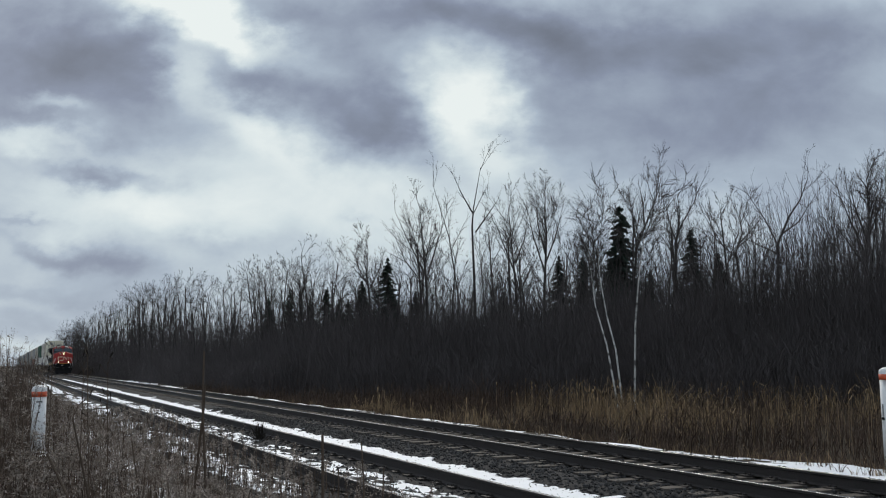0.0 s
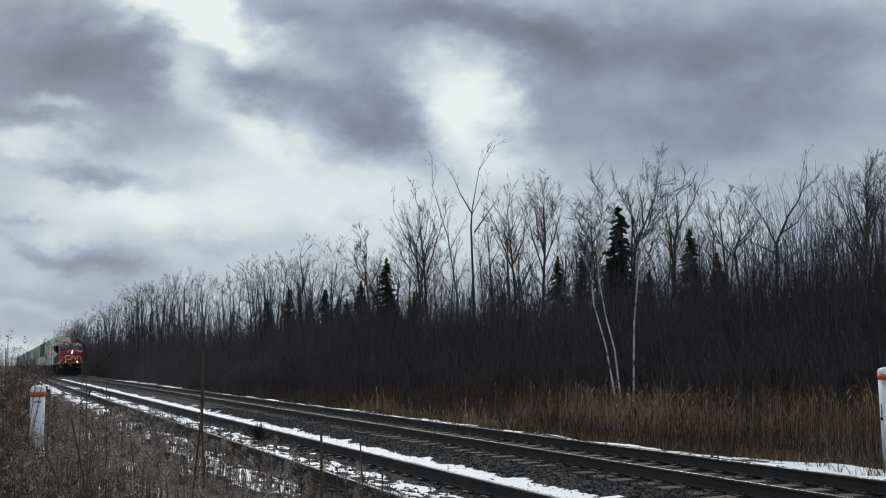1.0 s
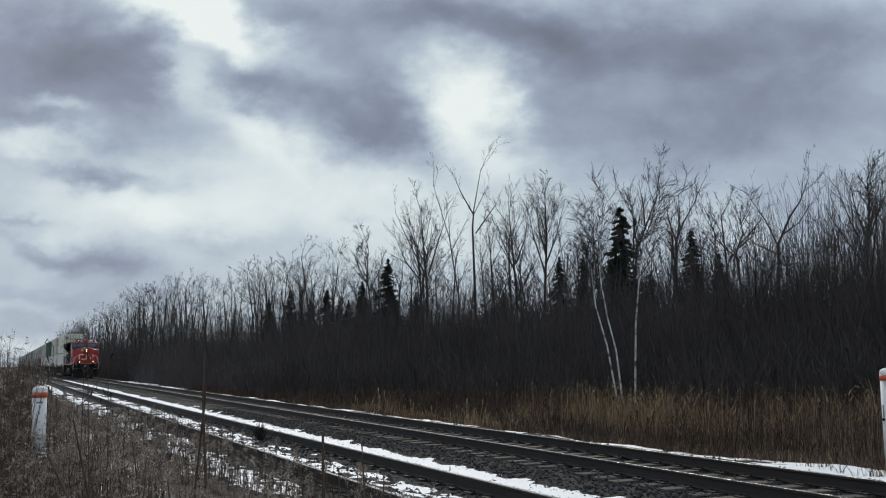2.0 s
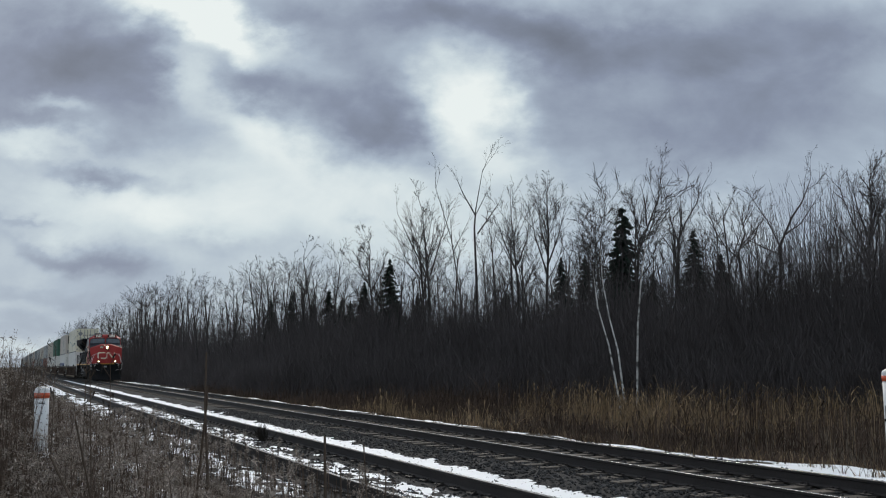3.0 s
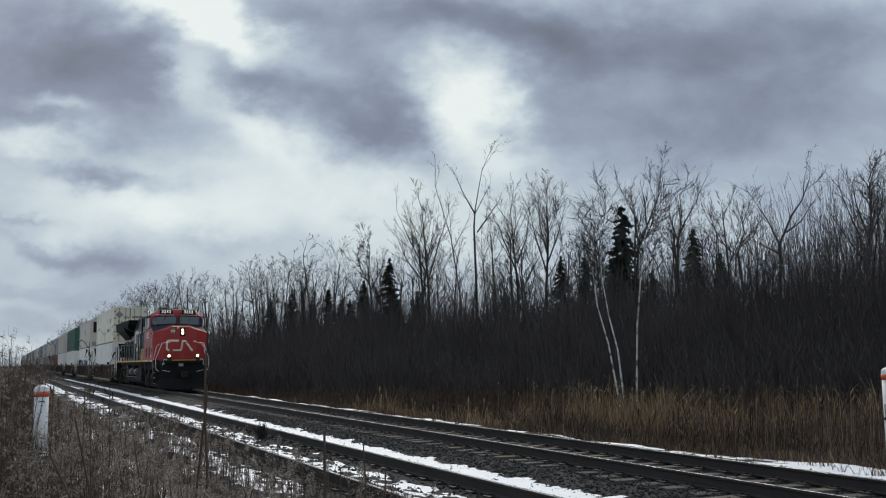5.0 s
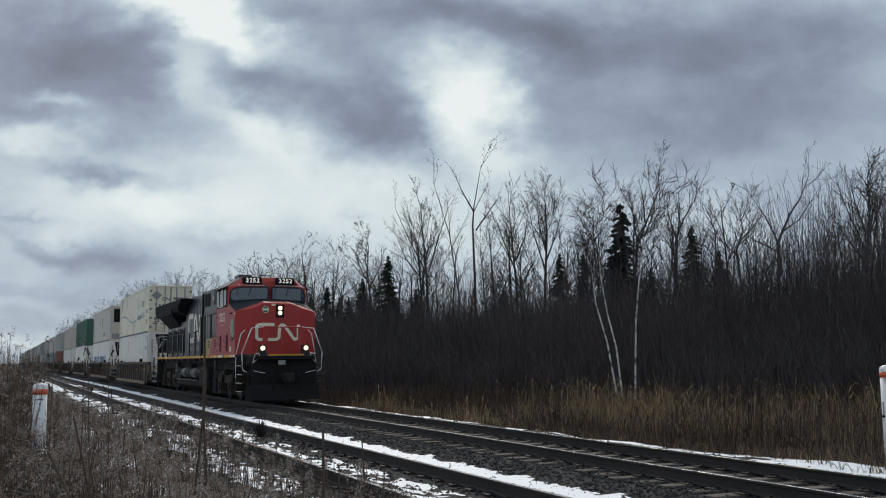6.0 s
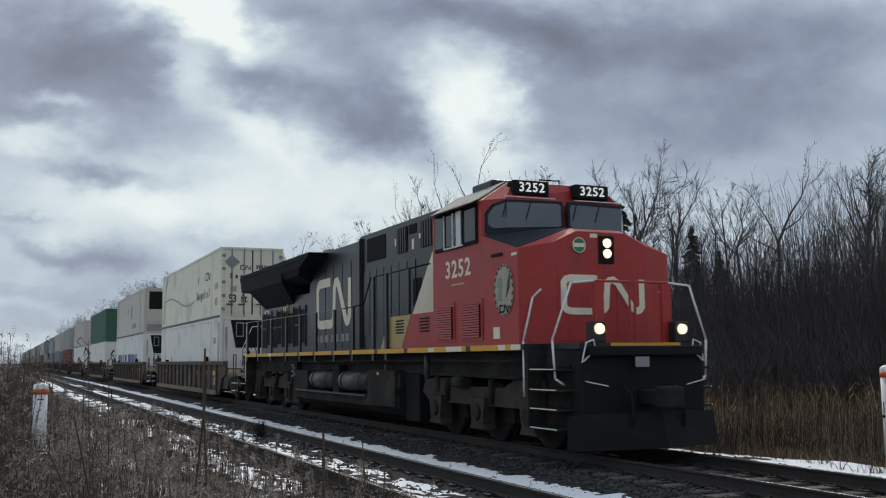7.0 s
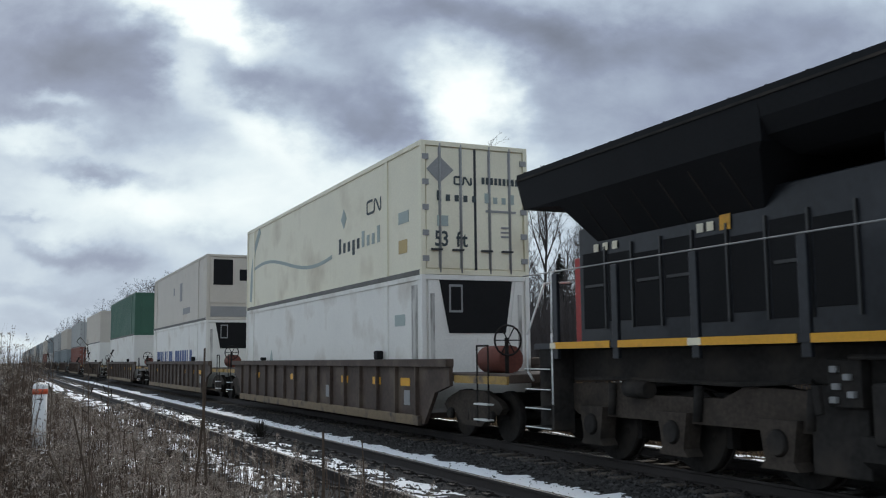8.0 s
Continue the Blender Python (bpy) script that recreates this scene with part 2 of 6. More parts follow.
def prism(bm, outline, axis, a, b, bevel=0.0):
    """An outline of 2D points pushed along an axis from a to b."""
    def at(p, d):
        return {"x": (d, p[0], p[1]), "y": (p[0], d, p[1]), "z": (p[0], p[1], d)}[axis]
    lo, hi = [bm.verts.new(at(p, a)) for p in outline], [bm.verts.new(at(p, b)) for p in outline]
    faces = [bm.faces.new(lo), bm.faces.new(hi[::-1])]
    n = len(outline)
    for i in range(n):
        faces.append(bm.faces.new((lo[i], hi[i], hi[(i + 1) % n], lo[(i + 1) % n])))
    bmesh.ops.recalc_face_normals(bm, faces=faces)
    if bevel:
        bmesh.ops.bevel(bm, geom=list({e for f in faces for e in f.edges}), offset=bevel, segments=2, affect="EDGES", profile=0.5)
    return bm


def rod(bm, p, q, r0, r1=None, n=8, caps=True):
    p, q = Vector(p), Vector(q)
    r1 = r0 if r1 is None else r1
    way = (q - p).normalized()
    s = way.cross(Vector((0.31, 0.17, 0.93)) if abs(way.z) < 0.9 else Vector((1, 0, 0))).normalized()
    u = way.cross(s)
    rings = []
    for c, r in ((p, r0), (q, r1)):
        rings.append([bm.verts.new(c + (s * math.cos(2 * math.pi * i / n) + u * math.sin(2 * math.pi * i / n)) * r) for i in range(n)])
    for i in range(n):
        f = bm.faces.new((rings[0][i], rings[0][(i + 1) % n], rings[1][(i + 1) % n], rings[1][i]))
        f.smooth = n > 6
    if caps:
        bm.faces.new(rings[0][::-1]), bm.faces.new(rings[1])
    return bm


def pipe(bm, points, r, n=6):
    for p, q in zip(points, points[1:]):
        rod(bm, p, q, r, r, n)
    return bm


def part(name, bm, material, parent, label=""):
    """Links a bmesh as one mesh object, under a thing or a part."""
    me = bpy.data.meshes.new(name)
    bmesh.ops.recalc_face_normals(bm, faces=bm.faces)
    bm.to_mesh(me)
    bm.free()
    me.materials.append(material)
    ob = new(name, me)
    ob.parent = parent
    return tagged(ob, label)


def B():
    return bmesh.new()


def thing(name, label, category, group="", kind=""):
    return tagged(new(name), label, category, group, kind)


def raw(name, verts, faces, material, parent=None):
    me = bpy.data.meshes.new(name)
    me.from_pydata(verts, [], faces)
    me.materials.append(material)
    ob = new(name, me)
    ob.parent = parent
    return ob


def lettering(name, words, size, material, parent, m, depth=0.004, squeeze=1.0, gap=0.58):
    """Raised letters in the built-in font, each a part of its own, in the xy plane of the pose m."""
    pitch = size * gap
    for k, letter in enumerate(words):
        if letter == " ":
            continue
        cu = bpy.data.curves.new(name, "FONT")
        cu.body, cu.size, cu.extrude, cu.align_x, cu.align_y = letter, size, depth, "CENTER", "CENTER"
        cu.resolution_u, cu.offset = 3, size * 0.018
        tmp = bpy.data.objects.new(name, cu)
        me = bpy.data.meshes.new_from_object(tmp)
        bpy.data.objects.remove(tmp)
        me.transform(m @ Matrix.Diagonal((squeeze, 1, 1, 1)) @ Matrix.Translation(((k - (len(words) - 1) / 2) * pitch, 0, 0)))
        me.materials.clear()
        me.materials.append(material)
        new(name, me).parent = parent

# ---- ground and tracks ----


def smooth(e0, e1, v):
    k = min(1.0, max(0.0, (v - e0) / (e1 - e0)))
    return k * k * (3 - 2 * k)


def ground_z(x, y):
    """The lie of the land across the line: bank, two ballasted tracks, ditch, wood."""
    z = -0.12 - 0.16 * smooth(1.6, 3.0, y) + 0.07 * smooth(3.0, 3.6, y)
    z -= 0.07 * smooth(6.4, 6.7, y) * (1 - smooth(7.0, 7.5, y))
    z -= 0.40 * smooth(11.3 + 0.6 * smooth(-16, -12, x), 14.0 + 0.6 * smooth(-16, -12, x), y)
    z += 0.45 * smooth(24, 34, y)
    far = smooth(60, 200, abs(y - 8))
    rough = 0.05 + 0.06 * smooth(11.5, 13, y) + 0.05 * (1 - smooth(2.0, 3.2, y))
    if 3.2 < y < 11.2:
        rough = 0.012
    return z + rough * noise.noise(Vector((x * 0.7, y * 0.7, 0.0))) + far * 0.4 * noise.noise(Vector((x * 0.01, y * 0.01, 4.0)))


def spaced(near0, near1, step, far0, far1):
    """Even steps over the near stretch, growing steps out to the far ends."""
    out = list(np.arange(near0, near1 + 1e-6, step))
    for end, way in ((far0, -1), (far1, 1)):
        s, v = step, (near0 if way < 0 else near1)
        while (v > end) if way < 0 else (v < end):
            s *= 1.22
            v += way * s
            out.append(max(end, v) if way < 0 else min(end, v))
    return sorted(set(round(v, 3) for v in out))


def sheet(xs, ys, height):
    verts = [(x, y, height(x, y)) for y in ys for x in xs]
    nx = len(xs)
    faces = [(j * nx + i, j * nx + i + 1, (j + 1) * nx + i + 1, (j + 1) * nx + i) for j in range(len(ys) - 1) for i in range(nx - 1)]
    return verts, faces


def make_ground():
    xs = spaced(-60, 6, 0.5, -3000, 2500)
    ys = spaced(-2, 14, 0.25, -2500, 3000)
    verts, faces = sheet(xs, ys, ground_z)
    ob = raw("ground", verts, faces, M["earth"])
    ob.data.materials.append(M["ballast"])
    for poly in ob.data.polygons:
        poly.use_smooth = True
        if 3.0 < poly.center.y < 11.4:
            poly.material_index = 1
    tagged(ob, "frozen brown earth with a dark gravel railway bed", "ground", kind="structure")


make_ground()


def make_snow():
    """Thin snow that lies in hollows: a sheet that rises out of the ground only where it is deep enough."""
    def depth(x, y):
        n = noise.noise(Vector((x * 0.55, y * 2.2, 7.0))) * 0.5 + noise.noise(Vector((x * 2.3, y * 5.0, 3.0))) * 0.35 + noise.noise(Vector((x * 7, y * 11, 1.0))) * 0.22
        edge = 0.12 * noise.noise(Vector((x * 1.3, 0.0, 2.0))) + 0.11 * noise.noise(Vector((x * 6.0, y * 2.0, 2.0)))
        strip = smooth(6.40, 6.56, y + edge) * (1 - smooth(7.02, 7.22, y + edge * 1.5))
        between = smooth(4.45, 4.7, y) * (1 - smooth(5.35, 5.6, y))
        bank = smooth(2.3, 2.9, y) * (1 - smooth(3.75, 4.1, y))
        shoulder = smooth(11.25, 11.5, y) * (1 - smooth(11.9 + 0.7 * smooth(-15, -12.5, x), 12.3 + 1.9 * smooth(-15, -12.5, x), y))
        weedy = 1 - smooth(1.8, 2.6, y)
        want = max(strip * 1.3, between * 0.36, bank * 0.32, shoulder * (0.27 + 0.55 * smooth(-13.2, -11.4, x)), weedy * 0.43 * smooth(0.1, 1.0, y))
        want *= smooth(-3.5, -1.5, y) * (1 - smooth(3.0, 9.0, x))
        return want - 0.32 + n * (0.75 if y > 11 else 0.85 if strip < 0.5 else 0.30)
    xs = [v for v in spaced(-45, -8, 0.11, -130, 10)]
    verts, faces = [], []
    for y0, y1, st in ((-3.6, 0.4, 0.2), (0.4, 7.5, 0.075), (11.2, 15.2, 0.1)):
        ys = list(np.arange(y0, y1 + 1e-6, st))
        v, fs = sheet(xs, ys, lambda x, y: ground_z(x, y) + max(-0.05, 0.028 * math.tanh(depth(x, y) * 2.6)))
        o = len(verts)
        verts += v
        faces += [tuple(o + i for i in q) for q in fs if max(v[i][2] - ground_z(v[i][0], v[i][1]) for i in q) > -0.02]
    ob = raw("snow", verts, faces, M["snow"])
    for poly in ob.data.polygons:
        poly.use_smooth = True
    tagged(ob, "thin patchy white snow lying between the tracks and on the bank", "snow", kind="stuff")


make_snow()
RAIL = [(-0.07, -0.172), (0.07, -0.172), (0.07, -0.158), (0.012, -0.14), (0.010, -0.045), (0.036, -0.032), (0.036, -0.004), (0.030, 0.0), (-0.030, 0.0), (-0.036, -0.004), (-0.036, -0.032), (-0.010, -0.045), (-0.012, -0.14), (-0.07, -0.158)]


def make_track(name, yc, drop, label, sink=0.0):
    track = thing(name, label, "railway track", kind="structure")
    track.location = (0, yc, drop)
    for s in (-1, 1):
        bm = B()
        prism(bm, [(s * 0.7535 + p[0], p[1]) for p in RAIL], "x", -900, 60)
        r = part("rail", bm, M["rail_side"], track, "rusty steel rail with a polished head")
        bm = B()
        prism(bm, [(s * 0.7535 - 0.024, 0.0), (s * 0.7535 + 0.024, 0.0), (s * 0.7535 + 0.022, 0.0015), (s * 0.7535 - 0.022, 0.0015)], "x", -900, 60)
        part("rail_head", bm, M["rail_top"], r, "shiny worn running band")
    bm = B()
    box(bm, -0.11, 0.11, -1.28, 1.28, -0.33, -0.176, 0.012)
    tie = bpy.data.meshes.new("tie")
    bm.to_mesh(tie)
    bm.free()
    tie.materials.append(M["tie"])
    bm = B()
    box(bm, -0.09, 0.09, -0.17, 0.17, -0.178, -0.160)
    for sx in (-1, 1):
        for sy in (-1, 1):
            box(bm, sx * 0.05 - 0.014, sx * 0.05 + 0.014, sy * 0.085 - 0.02, sy * 0.085 + 0.02, -0.165, -0.138)
    plate = bpy.data.meshes.new("tie_plate")
    bm.to_mesh(plate)
    bm.free()
    plate.materials.append(M["rail_side"])
    x = -62.0
    rng = random.Random(5)
    while x < 4:
        ob = new("tie", tie)
        ob.parent = track
        ob.location, ob.rotation_euler = (x + rng.uniform(-0.03, 0.03), rng.uniform(-0.05, 0.05), rng.uniform(-0.012, 0.004) - sink), (rng.uniform(-0.01, 0.01), 0, rng.uniform(-0.02, 0.02))
        if x > -32:
            for s in (-1, 1):
                pl = new("tie_plate", plate)
                pl.parent = track
                pl.location = (x, s * 0.7535, 0)
        x += 0.53
    verts, faces = [], []
    while x > -400:
        x -= 0.53
        if x < -62.3:
            o = len(verts)
            verts += [(x + a, b, c) for c in (-0.33, -0.176) for a, b in ((-0.11, -1.28), (0.11, -1.28), (0.11, 1.28), (-0.11, 1.28))]
            faces += [(o + 4, o + 5, o + 6, o + 7), (o, o + 1, o + 5, o + 4), (o + 1, o + 2, o + 6, o + 5), (o + 3, o, o + 4, o + 7)]
    tagged(raw("far_ties", verts, faces, M["tie"], track), kind="stuff")
    return track


make_track("main_track", TRACK_Y, 0.0, "main railway track with rusty rails on dark weathered wooden ties")
make_track("siding_track", SIDING_Y, -0.02, "siding track half buried in snow and cinders", 0.022)

# ---- the train ----


def loft(bm, sections, close=True):
    """Skins rings of equally many points."""
    rings = [[bm.verts.new(p) for p in s] for s in sections]
    n = len(rings[0])
    for a, b in zip(rings, rings[1:]):
        for i in range(n):
            bm.faces.new((a[i], a[(i + 1) % n], b[(i + 1) % n], b[i]))
    if close:
        bm.faces.new(rings[0][::-1]), bm.faces.new(rings[-1])
    return bm


def ribbon(bm, path, width, place, thick=0.006):
    """A flat band along a 2D path with mitred bends; place(u, v, w) gives the point in space."""
    left, right = [], []
    for i, p in enumerate(path):
        p = Vector(p)
        d0 = (p - Vector(path[i - 1])).normalized() if i else None
        d1 = (Vector(path[i + 1]) - p).normalized() if i + 1 < len(path) else None
        d0, d1 = d0 or d1, d1 or d0
        n0, n1 = Vector((-d0.y, d0.x)), Vector((-d1.y, d1.x))
        m = (n0 + n1).normalized()
        m *= width / 2 / max(0.5, m.dot(n0))
        left.append(p + m), right.append(p - m)
    for i in range(len(path) - 1):
        quad = (left[i], left[i + 1], right[i + 1], right[i])
        lo = [bm.verts.new(place(q.x, q.y, 0)) for q in quad]
        hi = [bm.verts.new(place(q.x, q.y, thick)) for q in quad]
        bm.faces.new(hi)
        for j in range(4):
            bm.faces.new((lo[j], lo[(j + 1) % 4], hi[(j + 1) % 4], hi[j]))
    return bm


def band_path(x0, x1, z0, z1, gap):
    """One folded band: a bracket that runs on into a slanted fold."""
    w, h = x1 - x0, z1 - z0
    pts = ((0.42, 1), (0.09, 1), (0.03, 0.96), (0, 0.86), (0, 0.14), (0.03, 0.04), (0.09, 0), (0.44, 0), (0.50, 0.04), (0.53, 0.14),
           (0.55, 0.84), (0.58, 0.95), (0.63, 0.97), (0.68, 0.88), (0.88, 0.10), (0.92, 0.02), (0.97, 0.05), (1, 0.16), (1, 1.0))
    return [(x0 + gap + u * (w - 2 * gap), z0 + v * h) for u, v in pts]


def grille(parent, x0, x1, z0, z1, y, slats, material, backing):
    # dark backing colour stands in for the shade between the slats
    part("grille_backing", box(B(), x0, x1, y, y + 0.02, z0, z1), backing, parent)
    for i in range(slats):
        z = z0 + (i + 0.5) * (z1 - z0) / slats
        part("slat", prism(B(), [(y - 0.014, z - 0.45 * (z1 - z0) / slats), (y - 0.004, z + 0.3 * (z1 - z0) / slats), (y + 0.004, z + 0.3 * (z1 - z0) / slats)], "x", x0 + 0.01, x1 - 0.01), material, parent)


def make_locomotive():
    loco = thing("locomotive", "red and black diesel locomotive with lit headlights on the track", "locomotive")
    # underframe and walkway
    part("underframe", box(B(), -22.1, -0.15, -1.14, 1.14, 1.2, 1.658, 0.03), M["under"], loco)
    part("walkway", box(B(), -21.05, -1.14, -1.54, 1.54, 1.66, 1.755), M["black"], loco)
    part("front_deck", box(B(), -1.138, 0.0, -1.2, 1.2, 1.66, 1.755), M["black"], loco)
    part("rear_deck", box(B(), -22.2, -21.052, -1.2, 1.2, 1.66, 1.755), M["black"], loco)
    # nose
    def ring(x, w, zc, zo):
        return [(x, -w, 1.757), (x, w, 1.757), (x, w, zo), (x, 0.5, zc), (x, -0.5, zc), (x, -w, zo)]
    nose = part("nose", loft(B(), [ring(-2.62, 1.53, 3.87, 3.72), ring(-1.30, 1.53, 3.73, 3.35), ring(-1.12, 0.92, 3.66, 3.46)]), M["red"], loco, "red chamfered short nose")
    for k in (-1, 1):
        part("antiglare_panel", loft(B(), [[(x, k * 1.52, zo + 0.008), (x, k * 0.50, zc + 0.008), (x, 0.0, zc + 0.008), (x, 0.0, zc), (x, k * 0.50, zc), (x, k * 1.52, zo)] for x, zc, zo in ((-2.60, 3.868, 3.714), (-1.34, 3.734, 3.361))]), M["antiglare"], nose, "matt dark anti-glare paint on the nose top")
    part("nose_door", box(B(), -1.14, -1.108, -0.88, -0.32, 1.80, 3.0, 0.008), M["red"], nose)
    part("nose_door_recess", box(B(), -1.125, -1.112, 0.30, 0.86, 1.85, 2.75), M["red"], nose)
    mark = B()
    ribbon(mark, band_path(-0.82, 0.86, 2.30, 2.86, 0.05), 0.115, lambda u, v, w: (-1.105 + w, u, v))
    part("white_band_mark", mark, M["white"], nose, "white folded-band emblem painted on the nose")
    part("headlight_housing", box(B(), -1.16, -1.09, -0.05, 0.26, 3.12, 3.60, 0.012), M["dark"], nose)
    for z in (3.29, 3.47):
        lamp = part("headlight", rod(B(), (-1.10, 0.10, z), (-1.06, 0.10, z), 0.086, 0.08, 16), M["hot_lamp"], loco, "glowing round headlight")
        part("burner", rod(B(), (-1.062, 0.10, z), (-1.052, 0.10, z), 0.05, 0.03, 12), M["burner"], lamp)
        part("lamp_rim", rod(B(), (-1.10, 0.10, z), (-1.075, 0.10, z), 0.105, 0.105, 16), M["dark"], lamp)
    part("round_sign", rod(B(), (-1.115, -0.45, 3.42), (-1.095, -0.45, 3.42), 0.125, 0.125, 24), M["green_sign"], nose, "small round green sign")
    part("sign_band", box(B(), -1.094, -1.09, -0.555, -0.345, 3.385, 3.455), M["white"], nose)
    part("sign_edge", ribbon(B(), [(-0.45 + 0.125 * math.cos(k * math.pi / 12), 3.42 + 0.125 * math.sin(k * math.pi / 12)) for k in range(25)], 0.014, lambda u, v, w: (-1.096 + w, u, v), 0.007), M["white"], nose)
    part("nose_plate", box(B(), -1.112, -1.104, -0.22, -0.08, 3.56, 3.63), M["white"], nose)
    part("nose_grab_iron", pipe(B(), [(-1.3, 0.75, 3.50), (-1.25, 0.78, 3.66), (-1.5, 0.95, 3.66), (-1.55, 0.95, 3.50)], 0.013), M["black"], nose)
    # cab
    def cab_ring(x, top, wide=1.53):
        return [(x, -wide, 1.757), (x, wide, 1.757), (x, wide, 4.36), (x, 0.95, top), (x, -0.95, top), (x, -wide, 4.36)]
    cab = part("cab", loft(B(), [cab_ring(-4.78, 4.70), cab_ring(-2.62, 4.74), [(p[0] + (0.0 if p[2] > 4.5 else 0.24 if p[2] > 4.3 else 0.26), p[1], p[2]) for p in cab_ring(-2.5, 4.72, 1.22)]]), M["red"], loco, "red driver's cab")
    part("cab_roof", loft(B(), [[(x, -1.56, 4.34), (x, -0.95, 4.715), (x, 0.95, 4.715), (x, 1.56, 4.34), (x, 1.56, 4.375), (x, 0.96, 4.77), (x, -0.96, 4.77), (x, -1.56, 4.375)] for x in (-4.86, -2.75)]), M["roof_grey"], cab, "weathered dark grey roof panel")
    for s in (-1, 1):
        y0, y1 = (0.06, 1.40) if s > 0 else (-1.40, -0.06)
        def bent(columns, x, thick):
            """A panel across the cab's front that folds back round its corner; columns of (side, bottom, top)."""
            rows = []
            for w, lo, hi in columns:
                xx = x - max(0.0, w - 1.22) * 1.226
                rows.append([(xx, s * w, lo), (xx, s * w, hi), (xx - thick, s * w, hi), (xx - thick, s * w, lo)])
            return loft(B(), rows)
        part("windscreen_gasket", bent(((0.05, 3.74, 4.36), (1.22, 3.64, 4.34), (1.40, 3.66, 4.27), (1.49, 3.76, 4.12)), -2.228, 0.06), M["antiglare"], cab)
        scr = part("windscreen", bent(((0.10, 3.92, 4.27), (0.15, 3.89, 4.31), (1.22, 3.83, 4.29), (1.38, 3.83, 4.22), (1.45, 3.91, 4.08)), -2.220, 0.006), M["glass"], cab, "dark glass windscreen")
        part("wiper", pipe(B(), [(-2.22, (y0 + y1) / 2, 4.31), (-2.215, (y0 + y1) / 2 - 0.1, 4.0)], 0.012), M["dark"], scr)
        part("wiper", pipe(B(), [(-2.22, (y0 + y1) / 2 - 0.5, 4.30), (-2.215, (y0 + y1) / 2 - 0.58, 4.02)], 0.012), M["dark"], scr)
        part("visor_bar", pipe(B(), [(-2.24, y0 + 0.15, 4.40), (-2.24, y1 - 0.15, 4.40)], 0.011), M["steel"], cab)
        c = s * 0.62 - (0.0 if s > 0 else 0.05)
        board = part("number_board", box(B(), -2.55, -2.27, c - 0.37, c + 0.37, 4.45, 4.72, 0.03), M["dark"], loco, "black number board with white digits")
        lettering("digit", "3252", 0.235, M["lit_digit"], board, pose(-2.266, c, 4.585, 90, 0, 90), 0.003, 1.02)
    part("cab_beacon", box(B(), -4.10, -3.25, -0.98, -0.45, 4.72, 4.90, 0.04), M["black"], cab)
    part("air_horn", pipe(B(), [(-2.62, -0.30, 4.74), (-2.62, -0.30, 4.82), (-2.62, 0.12, 4.82), (-2.62, 0.12, 4.74)], 0.014), M["dark"], cab)
    for s in (-1, 1):
        y = s * 1.534
        win = part("side_window", box(B(), -4.62, -2.76, min(y, y + s * 0.025), max(y, y + s * 0.025), 3.60, 4.33), M["dark"], cab, "sliding side window with pale frames")
        for x0, x1 in ((-4.58, -4.20), (-4.06, -3.36), (-3.24, -2.80)):
            part("pane", box(B(), x0, x1, min(y + s * 0.026, y + s * 0.034), max(y + s * 0.026, y + s * 0.034), 3.66, 4.28), M["dark_glass"], win)
        part("window_frame", pipe(B(), [(-4.12, y + s * 0.05, 4.28), (-4.12, y + s * 0.05, 3.62), (-3.30, y + s * 0.05, 3.62)], 0.016), M["steel"], win)
        part("window_bar", box(B(), -3.58, -3.38, min(y + s * 0.03, y + s * 0.05), max(y + s * 0.03, y + s * 0.05), 3.64, 4.28), M["steel"], win)
        part("window_bar", box(B(), -3.76, -3.72, min(y + s * 0.03, y + s * 0.05), max(y + s * 0.03, y + s * 0.05), 3.64, 4.28), M["steel"], win)
        part("awning", prism(B(), [(y, 4.37), (y + s * 0.16, 4.30), (y + s * 0.165, 4.32), (y, 4.40)], "x", -4.66, -2.72), M["dark"], win)
        lettering("cab_digit", "3252", 0.46, M["white"], cab, pose(-3.63, s * 1.533, 3.20, 90, 0, 0 if s < 0 else 180), 0.004, 1.08)
        part("small_text_bar", box(B(), -3.90, -3.35, min(y, y + s * 0.004), max(y, y + s * 0.004), 2.90, 2.935), M["tan"], cab)
        disc = part("round_emblem", B_disc(-1.79, s * 1.533, 2.68, 0.33, 0.43, s), M["emblem"], cab, "worn pale oval emblem")
        part("emblem_rim", ribbon(B(), [(-1.79 + 0.33 * math.cos(k * math.pi / 16), 2.68 + 0.43 * math.sin(k * math.pi / 16)) for k in range(33)], 0.035, lambda u, v, w: (u, s * (1.538 + w), v)), M["emblem"], disc)
        part("emblem_bar", prism(B(), [(-1.70, 2.56), (-1.58, 2.72), (-1.55, 2.98), (-1.66, 2.80)], "y", s * 1.538, s * 1.546), M["black"], disc)
        for k in range(20):
            a = (k + 0.5) * math.pi / 10
            part("rim_dash", ribbon(B(), [(-1.79 + 0.325 * math.cos(a + e), 2.68 + 0.425 * math.sin(a + e)) for e in (-0.07, 0.07)], 0.03, lambda u, v, w: (u, s * (1.545 + w), v)), M["dark"], disc)
        part("emblem_shape", prism(B(), [(-2.02, 2.50), (-1.96, 2.72), (-2.04, 2.74), (-1.98, 2.88), (-1.88, 2.90), (-1.84, 2.74), (-1.90, 2.62), (-1.86, 2.50)], "y", s * 1.539, s * 1.545), M["emblem_green"], disc)
        part("emblem_mark", ribbon(B(), band_path(-1.95, -1.63, 2.31, 2.42, 0.01), 0.03, lambda u, v, w: (u, s * (1.539 + w), v)), M["dark"], disc)
